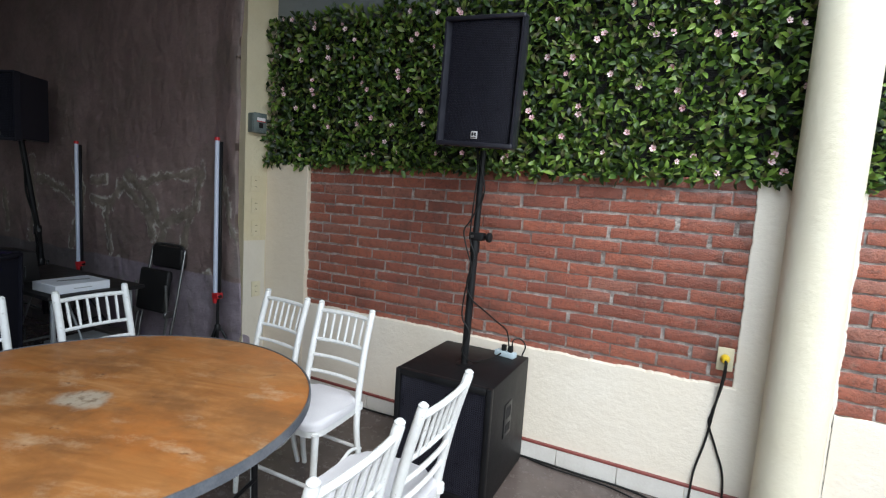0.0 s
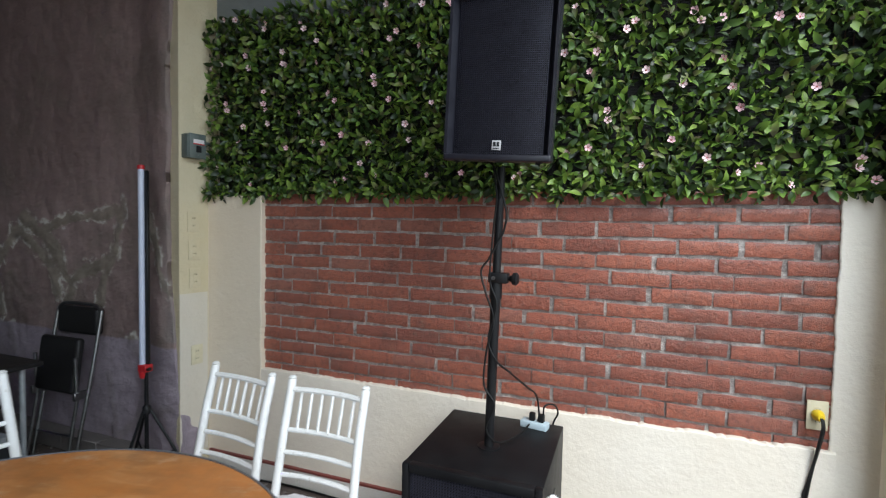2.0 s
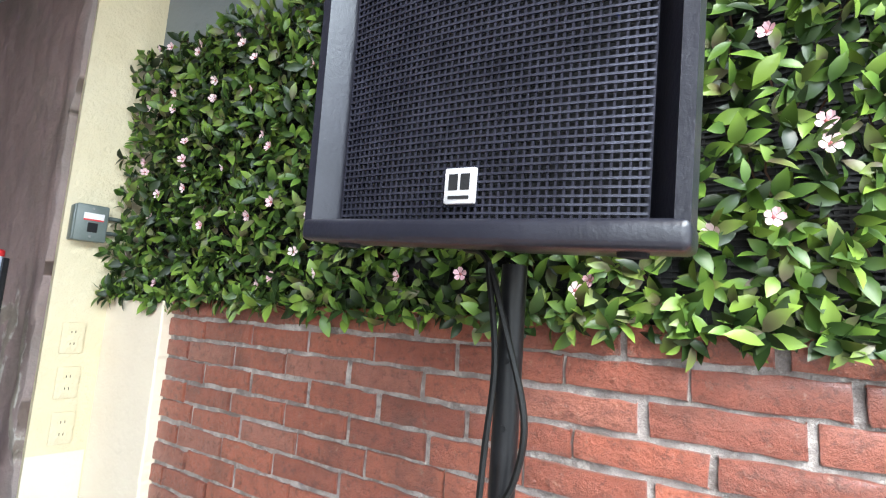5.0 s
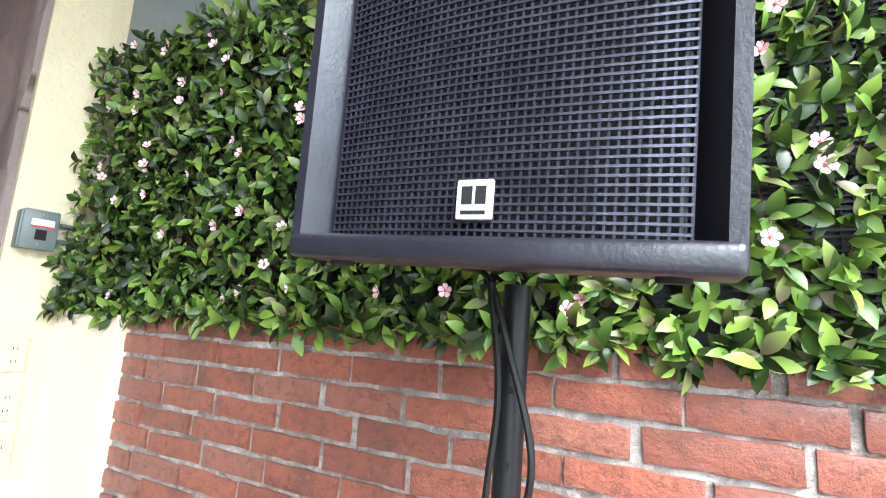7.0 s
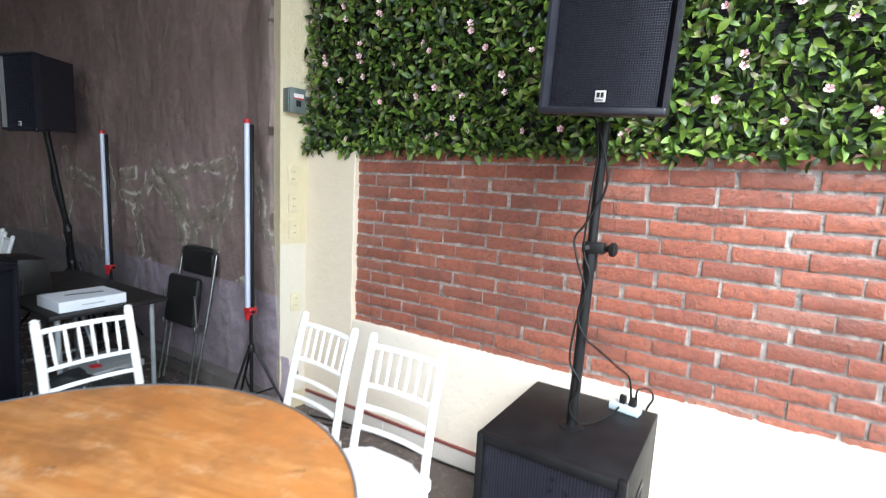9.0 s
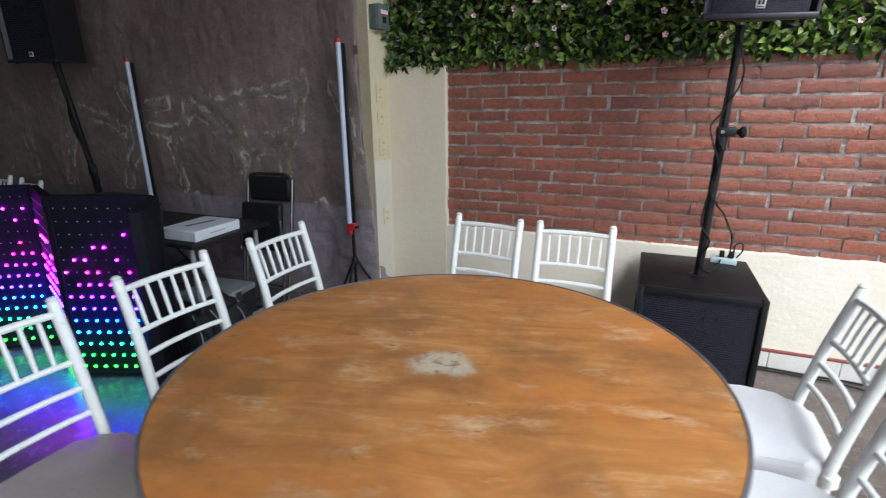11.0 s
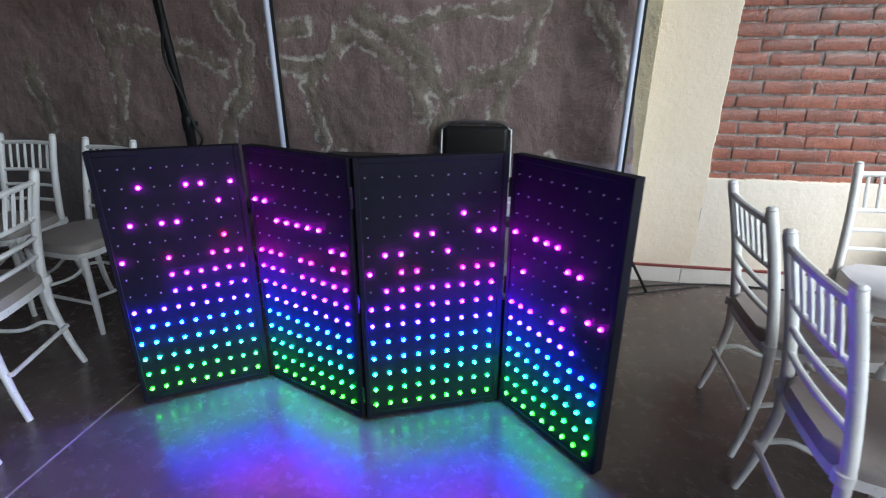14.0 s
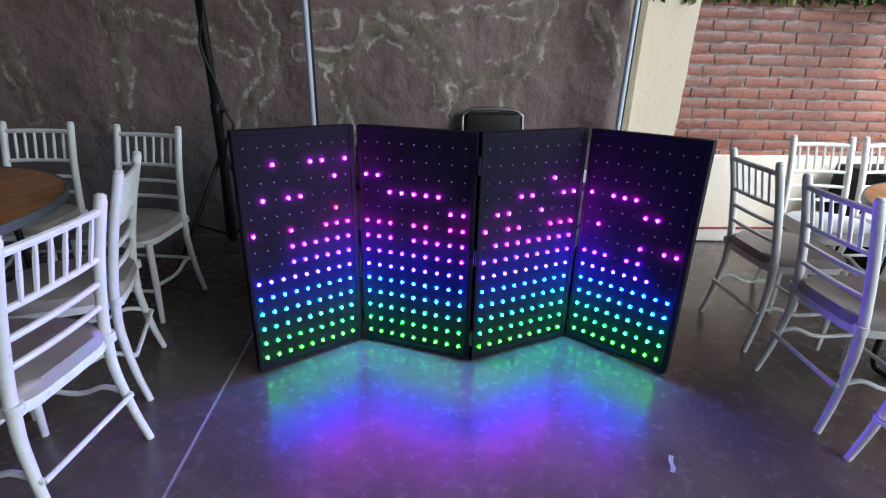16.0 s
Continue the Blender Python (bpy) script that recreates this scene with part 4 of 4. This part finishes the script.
# speaker stand and second loudspeaker by the stone wall
stand = thing("speaker_stand", "black tripod speaker stand by the stone wall", "speaker stand", pose(-5.455, 2.43, 0))
part("lower_tube", tubed([(0, 0, 0.12), (0.036, -0.07, 0.95)], 0.027, 14), M_STEEL, stand)
part("upper_tube", tubed([(0.036, -0.07, 0.95), (0.07, -0.19, 1.75)], 0.023, 14), M_STEEL, stand)
part("collar", lathe(bmesh.new(), [(0.03, 0.9), (0.032, 0.92), (0.032, 0.97), (0.024, 0.99)], 14, Matrix.Translation((0.036, -0.07, 0))), M_STEEL, stand)
part("hub", lathe(bmesh.new(), [(0.032, 0.62), (0.034, 0.66), (0.024, 0.68)], 14, Matrix.Translation((0.024, -0.046, 0))), M_STEEL, stand)
part("knob", tubed([(0.066, -0.08, 0.94), (0.1, -0.09, 0.945)], [0.008, 0.016], 8), M_STEEL, stand)
for kk in range(3):
    a = radians(-115 + 120 * kk)
    rad = (0.5, 0.3, 0.13)[kk]
    part("tripod_leg", tubed([(0.03 * math.cos(a), 0.03 * math.sin(a), 0.64), (rad * math.cos(a), rad * math.sin(a), 0.014)], 0.012, 8), M_STEEL, stand)
    part("strut", tubed([(0.02 * math.cos(a), 0.02 * math.sin(a), 0.16), (rad * 0.55 * math.cos(a), rad * 0.55 * math.sin(a), 0.31)], 0.009, 6), M_STEEL, stand)
part("loose_cable", tubed(smooth_path([(0.09, -0.21, 1.72), (0.085, -0.18, 1.5), (0.03, -0.15, 1.3), (0.07, -0.12, 1.1), (0.1, -0.11, 0.95), (0.13, -0.1, 0.86), (0.08, -0.1, 0.78), (0.04, -0.08, 0.62)], 5), 0.008, 6), M_CABLE, stand)
loudspeaker(pose(-5.33, 2.05, 1.735, 0, 0, 15), False)

# folded chair against the stone wall
fc = thing("folding_chair", "folded black vinyl folding chair with steel frame leaning on the wall", "chair", pose(-3.775, 2.49, 0, 0, 0, 2))
w = 0.195
fr = smooth_path([(-w + 0.01, -0.12, 0.012), (-w, -0.03, 0.45), (-w, 0.05, 0.88), (-w + 0.012, 0.056, 0.925), (-w + 0.06, 0.06, 0.955), (0, 0.061, 0.96), (w - 0.06, 0.06, 0.955), (w - 0.012, 0.056, 0.925), (w, 0.05, 0.88), (w, -0.03, 0.45), (w - 0.01, -0.12, 0.012)], 5)
part("frame", tubed(fr, 0.0115, 10), M_CHROME, fc, "worn steel tube frame")
for s in (-1, 1):
    part("rear_leg", tubed([(s * 0.178, -0.1, 0.66), (s * 0.178, -0.09, 0.4), (s * 0.178, -0.16, 0.012)], 0.0105, 10), M_CHROME, fc)
    part("hinge", boxed(s * 0.186 - 0.012, s * 0.186 + 0.012, -0.12, -0.02, 0.4, 0.45, 0.004, 1), M_CHROME, fc)
part("cross_bar", tubed([(-w, -0.09, 0.16), (w, -0.09, 0.16)], 0.008, 8), M_CHROME, fc)
part("foot_bar", tubed([(-0.178, -0.16, 0.014), (0.178, -0.16, 0.014)], 0.0105, 8), M_CHROME, fc)
part("back_pad", boxed(-w + 0.012, w - 0.012, 0.015, 0.07, 0.765, 0.942, 0.027, 5, m=pose(0, 0, 0, -1)), M_VINYL, fc, "padded black vinyl back")
part("seat_pad", boxed(-0.172, 0.172, -0.025, 0.025, -0.17, 0.17, 0.023, 5, m=pose(0, -0.072, 0.6, -8)), M_VINYL, fc, "padded black vinyl seat, folded up")

# low black side table with carton
st = thing("side_table", "black folding side table with grey metal legs, behind the LED screen", "table", pose(-4.1, 1.84, 0))
part("tabletop", boxed(-0.58, 0.66, -0.3, 0.3, 0.7, 0.728, 0.008, 2), M_VINYL, st)
for sx in (-0.5, 0.58):
    for sy in (-0.24, 0.24):
        part("leg", tubed([(sx, sy, 0.7), (sx, sy, 0.012)], 0.014, 10), M_GREYMETAL, st, "grey metal tube leg")
    part("foot_rail", tubed([(sx, -0.24, 0.14), (sx, 0.24, 0.14)], 0.01, 8), M_GREYMETAL, st)
    part("brace", tubed([(sx, 0.0, 0.14), (sx * 0.3, 0.0, 0.7)], 0.008, 8), M_GREYMETAL, st)
carton = thing("carton", "flat white cardboard carton on the black side table", "box", pose(-3.605, 1.755, 0.728, 0, 0, 2))
part("carton_body", boxed(-0.13, 0.13, -0.165, 0.165, 0, 0.058, 0.003, 1), M_BOXWHITE, carton)
part("printed_line", boxed(0.1298, 0.131, -0.06, 0.05, 0.025, 0.031), M_GREYMETAL, carton, smooth=None)
part("printed_picture", boxed(-0.02, 0.0, -0.08, 0.1, 0.0575, 0.0592, m=pose(0, 0, 0, 0, 0, -12)), M_BLACK, carton, "thin dark printed stripe", smooth=None)
case = thing("equipment_case", "dark equipment case with grey panel under the side table", "case", pose(-3.66, 1.86, 0, 0, 0, 4))
part("case_body", boxed(-0.18, 0.14, -0.16, 0.16, 0.0, 0.3, 0.012, 2), M_BAG, case)
part("case_lid", boxed(-0.185, 0.145, -0.165, 0.165, 0.302, 0.345, 0.01, 2), M_GREYMETAL, case, "grey lid")
part("case_latch", boxed(0.14, 0.15, -0.03, 0.03, 0.27, 0.33, 0.003, 1), M_CHROME, case)
part("red_tag", boxed(0.02, 0.08, -0.09, -0.04, 0.345, 0.352, 0.002, 1), M_RED, case)


mixer = thing("mixer_case", "black sloping mixer case on the side table", "case", pose(-4.16, 1.66, 0.728))
bm = slab(bmesh.new(), [(-0.1, 0.0), (0.1, 0.0), (0.075, 0.205), (-0.06, 0.215)], -0.15, 0.15, 0.006)
bmesh.ops.transform(bm, matrix=pose(0, 0, 0, 90, 0, 90), verts=bm.verts)
part("case_shell", bm, M_VINYL, mixer)
part("front_plate", boxed(-0.13, 0.13, -0.104, -0.098, 0.02, 0.16, 0.003, 1, m=pose(0, 0.01, 0, -9)), M_STEEL, mixer)


def soft_lump(bm, cx, cy, cz, rx, ry, rz, e, seed, amp):
    """A squashed, creased cushion form."""
    r = bmesh.ops.create_icosphere(bm, subdivisions=4, radius=1)
    for v in r["verts"]:
        p = v.co.copy()
        q = Vector([math.copysign(abs(c) ** e, c) for c in p])
        k = 1 + amp * noise.fractal(p * 2.6 + Vector((seed, 0, 0)), 1.0, 2.0, 4)
        v.co = Vector((cx + q.x * rx * k, cy + q.y * ry * k, max(cz + q.z * rz * k, 0.002)))
    return bm


bag = thing("backpack", "black nylon backpack with straps standing on the floor", "backpack", pose(-3.36, 1.56, 0, 0, 0, -12))
part("bag_body", soft_lump(bmesh.new(), 0, 0, 0.2, 0.13, 0.17, 0.215, 0.65, 3, 0.16), M_BAG, bag)
part("front_pocket", soft_lump(bmesh.new(), 0.1, -0.02, 0.14, 0.06, 0.12, 0.12, 0.65, 9, 0.2), M_BAG, bag)
for s in (-1, 1):
    part("strap", tubed(smooth_path([(0.05, s * 0.08, 0.4), (0.12, s * 0.085, 0.36), (0.155, s * 0.09, 0.26), (0.15, s * 0.1, 0.12), (0.13, s * 0.11, 0.02)], 5), 0.012, 6), M_BAG, bag)
    part("piping", tubed(smooth_path([(0.06, s * 0.065, 0.405), (0.135, s * 0.068, 0.36), (0.17, s * 0.072, 0.25), (0.165, s * 0.08, 0.12), (0.145, s * 0.09, 0.03)], 5), 0.0035, 6), M_GREYMETAL, bag, "pale grey strap piping")
    part("zip", tubed(smooth_path([(0.0, s * 0.13, 0.38), (0.08, s * 0.14, 0.3), (0.1, s * 0.15, 0.15)], 5), 0.004, 6), M_GREYMETAL, bag)
cloth = thing("red_cloth", "crumpled red cloth bag lying beside the backpack", "cloth", pose(-3.225, 1.7, 0, 0, 14, 0))
part("cloth_body", soft_lump(bmesh.new(), 0, 0, 0.165, 0.06, 0.1, 0.15, 0.75, 21, 0.3), M_REDCLOTH, cloth)

# the folding LED screen
screen = thing("led_screen", "folding black four-panel screen with glowing green, blue and purple LEDs", "LED screen", pose(0, 1.22, 0.005, -1.6) @ pose(0, -1.22, 0))
CORNERS = [(-4.952, 1.135), (-4.535, 1.405), (-4.045, 1.2), (-3.545, 1.405), (-3.205, 1.05)]
PEAKS = [[8, 10, 12, 10, 10, 12, 12, 11, 12], [11, 11, 10, 10, 10, 10, 10, 9, 9], [8, 9, 9, 10, 10, 9, 11, 10, 10], [10, 8, 10, 10, 10, 9, 9, 7, 7]]
FILLS = [[6, 6, 6, 9, 8, 8, 9, 10, 9], [9, 9, 9, 7, 9, 9, 8, 9, 9], [7, 8, 9, 9, 8, 8, 9, 9, 9], [7, 7, 7, 6, 7, 8, 6, 5, 5]]
PH = 1.005


def led_mesh(name, material, tip):
    bm = bmesh.new()
    lathe(bm, [(0.0068, 0.0), (0.0066, 0.004), (0.0052, 0.0075), (0.0026, 0.0094), (0.0008, 0.0098)], 8, pose(0, 0, 0, 90))
    me = bpy.data.meshes.new(name)
    bm.to_mesh(me)
    bm.free()
    me.materials.append(material)
    me.materials.append(tip)
    me.polygons.foreach_set("material_index", [1 if abs(p.center.y) > 0.0082 else 0 for p in me.polygons])
    me.polygons.foreach_set("use_smooth", [True] * len(me.polygons))
    return me


LED_ME = [led_mesh("led", m, n) for m, n in zip(M_LED, M_LEDTIP)]
PEAK_ME, OFF_ME = led_mesh("led", M_LEDPEAK, M_PEAKTIP), led_mesh("led", M_LEDOFF, M_LEDOFF)
for n, (a, b) in enumerate(zip(CORNERS, CORNERS[1:])):
    a, b = Vector((*a, 0)), Vector((*b, 0))
    L = (b - a).length - 0.009
    turn = math.degrees(math.atan2(b.y - a.y, b.x - a.x))
    pn = part("panel", boxed(0.009, L, 0.0, 0.022, 0.012, PH, 0.002, 1), M_BOARD, screen, "black board with a grid of small round LEDs")
    pn.matrix_basis = pose(a.x, a.y, 0, 0, 0, turn)
    for x0, x1, z0, z1 in ((0.008, 0.026, 0.01, PH + 0.002), (L - 0.02, L + 0.001, 0.01, PH + 0.002), (0.026, L - 0.02, 0.01, 0.03), (0.026, L - 0.02, PH - 0.018, PH + 0.002)):
        part("frame_rail", boxed(x0, x1, -0.004 if x1 - x0 < 0.1 else -0.003, 0.04, z0, z1, 0.002, 1), M_BOARD, pn)
    for x in (0.03, L - 0.03):
        part("foot", boxed(x - 0.02, x + 0.02, 0.0, 0.035, 0.0, 0.012, 0.002, 1), M_FOAM, pn)
    for i in range(9):
        for j in range(14):
            p = PEAKS[n][i]
            me = PEAK_ME if j == p else (LED_ME[j] if j < FILLS[n][i] else OFF_ME)
            led = new("led", me)
            led.parent = pn
            led.matrix_basis = pose(0.045 + (L - 0.09) * i / 8, 0.0, 0.065 + 0.0675 * j) @ Matrix.Scale(0.5 if me is OFF_ME else 1.1, 4)
    if n:
        for z in (0.12, 0.5, 0.88):
            part("hinge", tubed([(a.x, a.y + (0.045 if n % 2 else -0.006), z - 0.035), (a.x, a.y + (0.045 if n % 2 else -0.006), z + 0.035)], 0.006, 8), M_STEEL, screen, "black steel hinge")

scrap = thing("paper_scrap", "small crumpled pale paper scrap on the floor", "litter", pose(-3.42, 0.585, 0, 0, 0, 65))
bm = bmesh.new()
rowv = [[bm.verts.new((x, y + 0.004 * math.sin(x * 90), 0.004 + 0.005 * abs(nz(x * 60, y * 90)))) for y in (-0.008, 0.0, 0.008)] for x in (-0.04, -0.025, -0.01, 0.008, 0.025, 0.04)]
for p, q in zip(rowv, rowv[1:]):
    for j in range(2):
        bm.faces.new((p[j], q[j], q[j + 1], p[j + 1]))
bmesh.ops.solidify(bm, geom=bm.faces[:], thickness=0.0015)
part("paper", bm, M_BOXWHITE, scrap)

# ---- the artificial hedge ----
hedge = thing("hedge_panel", "artificial leaf hedge panel with small pink flowers over the brick wall", "wall hedge", pose(0, 0, 0))
HX0, HX1, HZ0, HZ1, HY = -2.85, 1.5, 1.665, 2.74, 2.79
bm = bmesh.new()
for i in range(int((HX1 - HX0) / 0.02)):
    x = HX0 + 0.02 * i
    box(bm, x, x + 0.004, HY - 0.004, HY, HZ0 + 0.02, HZ1 - 0.02)
for j in range(int((HZ1 - HZ0 - 0.04) / 0.012)):
    z = HZ0 + 0.02 + 0.012 * j
    box(bm, HX0, HX1, HY - 0.007, HY - 0.004, z, z + 0.0045)
part("net", bm, M_NET, hedge, "black plastic backing net", smooth=None)
part("net_back", boxed(HX0, HX1, HY + 0.001, HY + 0.018, HZ0 + 0.01, HZ1 - 0.015), M_NET, hedge, smooth=None)

LEAF_V, LEAF_T = [], []
for t, wd in ((0.0, 0.02), (0.25, 0.75), (0.5, 1.0), (0.75, 0.72), (1.0, 0.03)):
    for s in (-1, 0, 1):
        LEAF_V.append((s * wd * 0.225, t, 0.06 * abs(s) * wd + 0.18 * t * (1 - t) - 0.12 * t * t))
        LEAF_T.append(t * t)
LEAF_F = [(r * 3 + c, r * 3 + c + 1, (r + 1) * 3 + c + 1, (r + 1) * 3 + c) for r in range(4) for c in range(2)]


def leaf_data(name, material):
    me = bpy.data.meshes.new(name)
    me.from_pydata(LEAF_V, [], LEAF_F)
    me.attributes.new("tip", "FLOAT", "POINT").data.foreach_set("value", LEAF_T)
    me.polygons.foreach_set("use_smooth", [True] * len(LEAF_F))
    me.materials.append(material)
    return me


rng = random.Random(5)
leaf_me = leaf_data("leaf", M_LEAF)
LV = [Vector(v) for v in LEAF_V]
verts, faces, tips, singles = [], [], [], 0
stems = bmesh.new()
NX, NZ = int((HX1 - HX0) / 0.041), int((HZ1 - HZ0) / 0.041)
for q in range(NX * (NZ + 1)):
    cx = HX0 + (HX1 - HX0) * (q % NX + rng.uniform(-0.1, 1.1)) / NX
    cz = HZ0 + (HZ1 - HZ0) * (q // NX + rng.uniform(-0.1, 1.0)) / NZ
    depth = rng.uniform(0.025, 0.085)
    if q // NX >= NZ or cz > HZ1 - 0.03:
        cz, depth = HZ0 + rng.uniform(-0.012, 0.03), rng.uniform(0.07, 0.1)
    depth += 0.03 * min(1, max(0, (-2.7 - cx) / 0.1))
    c = Vector((cx, HY - depth, cz))
    if q % 5 == 0:
        tube(stems, [(cx - rng.uniform(-0.03, 0.03), HY - 0.004, cz - 0.05), (cx, HY - depth * 0.6, cz - 0.01), c], 0.0022, 4)
    a0 = rng.uniform(0, 360)
    for i in range(rng.randint(4, 6)):
        ln = rng.uniform(0.034, 0.066)
        ang = a0 + i * 68 + rng.uniform(-45, 45)
        c = Vector((cx + rng.uniform(-0.012, 0.012), HY - depth + rng.uniform(-0.012, 0.012), cz + rng.uniform(-0.012, 0.012)))
        m = Matrix.Translation(c) @ pose(0, 0, 0, 90) @ pose(0, 0, 0, 0, 0, ang) @ pose(0, 0, 0, rng.uniform(-5, 72), rng.uniform(-55, 55), 0) @ Matrix.Diagonal((ln * rng.uniform(0.85, 1.15), ln, ln, 1))
        if c.y < 2.5:
            continue
        if singles < 300 and -1.3 < cx < -0.1 and cz < 1.95 and depth > 0.035:
            ob = new("leaf", leaf_me)
            ob.parent = hedge
            ob.matrix_basis = m
            singles += 1
            continue
        k0 = len(verts)
        verts += [m @ v for v in LV]
        faces += [tuple(k0 + f for f in g) for g in LEAF_F]
        tips += LEAF_T
me = bpy.data.meshes.new("foliage")
me.from_pydata(verts, [], faces)
me.attributes.new("tip", "FLOAT", "POINT").data.foreach_set("value", tips)
me.polygons.foreach_set("use_smooth", [True] * len(faces))
me.materials.append(M_LEAFS)
fol = new("foliage", me)
fol.parent = hedge
tagged(fol, "glossy green plastic leaves", kind="stuff")
tagged(part("stem_work", stems, M_STEM, hedge, "thin brown plastic stems"), kind="stuff")
bm = bmesh.new()
for i in range(5):
    a = math.tau * i / 5
    m = pose(0, 0, 0, 90) @ pose(0, 0, 0, 0, 0, math.degrees(a)) @ pose(0, 0, 0, 22)
    vs = [bm.verts.new(m @ Vector(p)) for p in ((0, 0.001, 0), (0.0033, 0.006, 0.0005), (0.0064, 0.0125, 0.002), (0.0034, 0.0178, 0.003), (0, 0.0168, 0.001), (-0.0034, 0.0178, 0.003), (-0.0064, 0.0125, 0.002), (-0.0033, 0.006, 0.0005))]
    bm.faces.new(vs)
petals = bpy.data.meshes.new("flower")
bm.to_mesh(petals)
bm.free()
petals.materials.append(M_PETAL)
bm = lathe(bmesh.new(), [(0.0035, 0), (0.003, 0.004), (0.001, 0.006)], 7, pose(0, 0, 0, 90))
centre = bpy.data.meshes.new("flower_centre")
bm.to_mesh(centre)
bm.free()
centre.materials.append(M_POLLEN)
for q in range(150):
    x, z = HX0 + 0.03 + (HX1 - HX0) * ((q * 0.618034 + 0.02 * rng.random()) % 1), HZ0 + 0.02 + (HZ1 - HZ0 - 0.05) * ((q + rng.random()) / 150 * 37 % 1)
    f = new("flower", petals)
    f.parent = hedge
    f.matrix_basis = pose(x, HY - rng.uniform(0.085, 0.105), z, rng.uniform(-30, 30), rng.uniform(0, 72), rng.uniform(-30, 30)) @ Matrix.Diagonal((rng.uniform(0.95, 1.2),) * 3 + (1,))
    g = new("flower_centre", centre)
    g.parent = f

# ---- bricks ----


def brick_mesh(seed):
    """A hand-made brick face, rounded and uneven, one unit long and high; depth in units of 0.02 m."""
    nu, nv = 9, 4
    verts, faces = [], []
    for j in range(nv + 1):
        for i in range(nu + 1):
            u, v = -0.5 + i / nu, -0.5 + j / nv
            rim = 1.0 if i in (0, nu) or j in (0, nv) else 0.0
            x = u * (1 if i in (0, nu) else 1.26) + 0.024 * nz(seed, v * 4, u * 2) * (1 if i in (0, nu) else 0.4)
            z = v * (1 if j in (0, nv) else 1.87) + 0.1 * nz(seed + 9, u * 8, v) * (1 if j in (0, nv) else 0.5)
            verts.append((x, 0.26 * rim + 0.15 * nz(u * 5 + seed, v * 3.5, seed) * (1 - 0.5 * rim), z))
    w = nu + 1
    for j in range(nv):
        for i in range(nu):
            faces.append((j * w + i, j * w + i + 1, (j + 1) * w + i + 1, (j + 1) * w + i))
    loop = list(range(nu + 1)) + [(j + 1) * w - 1 for j in range(1, nv + 1)] + [nv * w + i for i in range(nu - 1, -1, -1)] + [j * w for j in range(nv - 1, 0, -1)]
    k0 = len(verts)
    verts += [(verts[q][0], 1.6, verts[q][2]) for q in loop]
    n = len(loop)
    faces += [(loop[q], k0 + q, k0 + (q + 1) % n, loop[(q + 1) % n]) for q in range(n)]
    me = bpy.data.meshes.new("brick")
    me.from_pydata(verts, [], faces)
    me.polygons.foreach_set("use_smooth", [q < nu * nv for q in range(len(faces))])
    me.materials.append(M_BRICK)
    return me


BRICKS = [brick_mesh(s * 3.7) for s in range(8)]
rng = random.Random(11)
PITCH, MODULE = 0.0708, 0.2435
JOINTS = [-0.41, -0.302, -0.38, -0.275, -0.37, -0.315, -0.392, -0.317, -0.445, -0.321, -0.4, -0.298, -0.405, -0.31, -0.39]
for x0, x1, zlo in ((BL - 0.005, BR + 0.006, BBOT - 0.03), (0.66, 2.2, 0.6)):
    for row, joint in enumerate(JOINTS):
        zc = 1.643 - PITCH * row
        if zc < zlo:
            break
        droop = rng.uniform(0, 6)
        start = math.floor((x0 - joint) / MODULE)
        left = joint + MODULE * start
        while left < x1:
            right = left + MODULE + rng.uniform(-0.009, 0.009)
            gap = rng.uniform(0.009, 0.017)
            a, b = max(left + gap / 2, x0), min(right - gap / 2, x1)
            if b - a > 0.03:
                ob = new("brick", BRICKS[rng.randrange(8)])
                ob.parent = wall_north
                ob.matrix_basis = pose((a + b) / 2, WALL_Y - 0.0095 + rng.uniform(-0.003, 0.003), zc + 0.004 * nz(left * 0.9, droop) + rng.uniform(-0.002, 0.002), 0, rng.uniform(-0.8, 0.8), 0) @ Matrix.Diagonal((b - a, 0.0155, PITCH - rng.uniform(0.01, 0.017), 1))
            start += 1
            left = joint + MODULE * start + right - left - MODULE
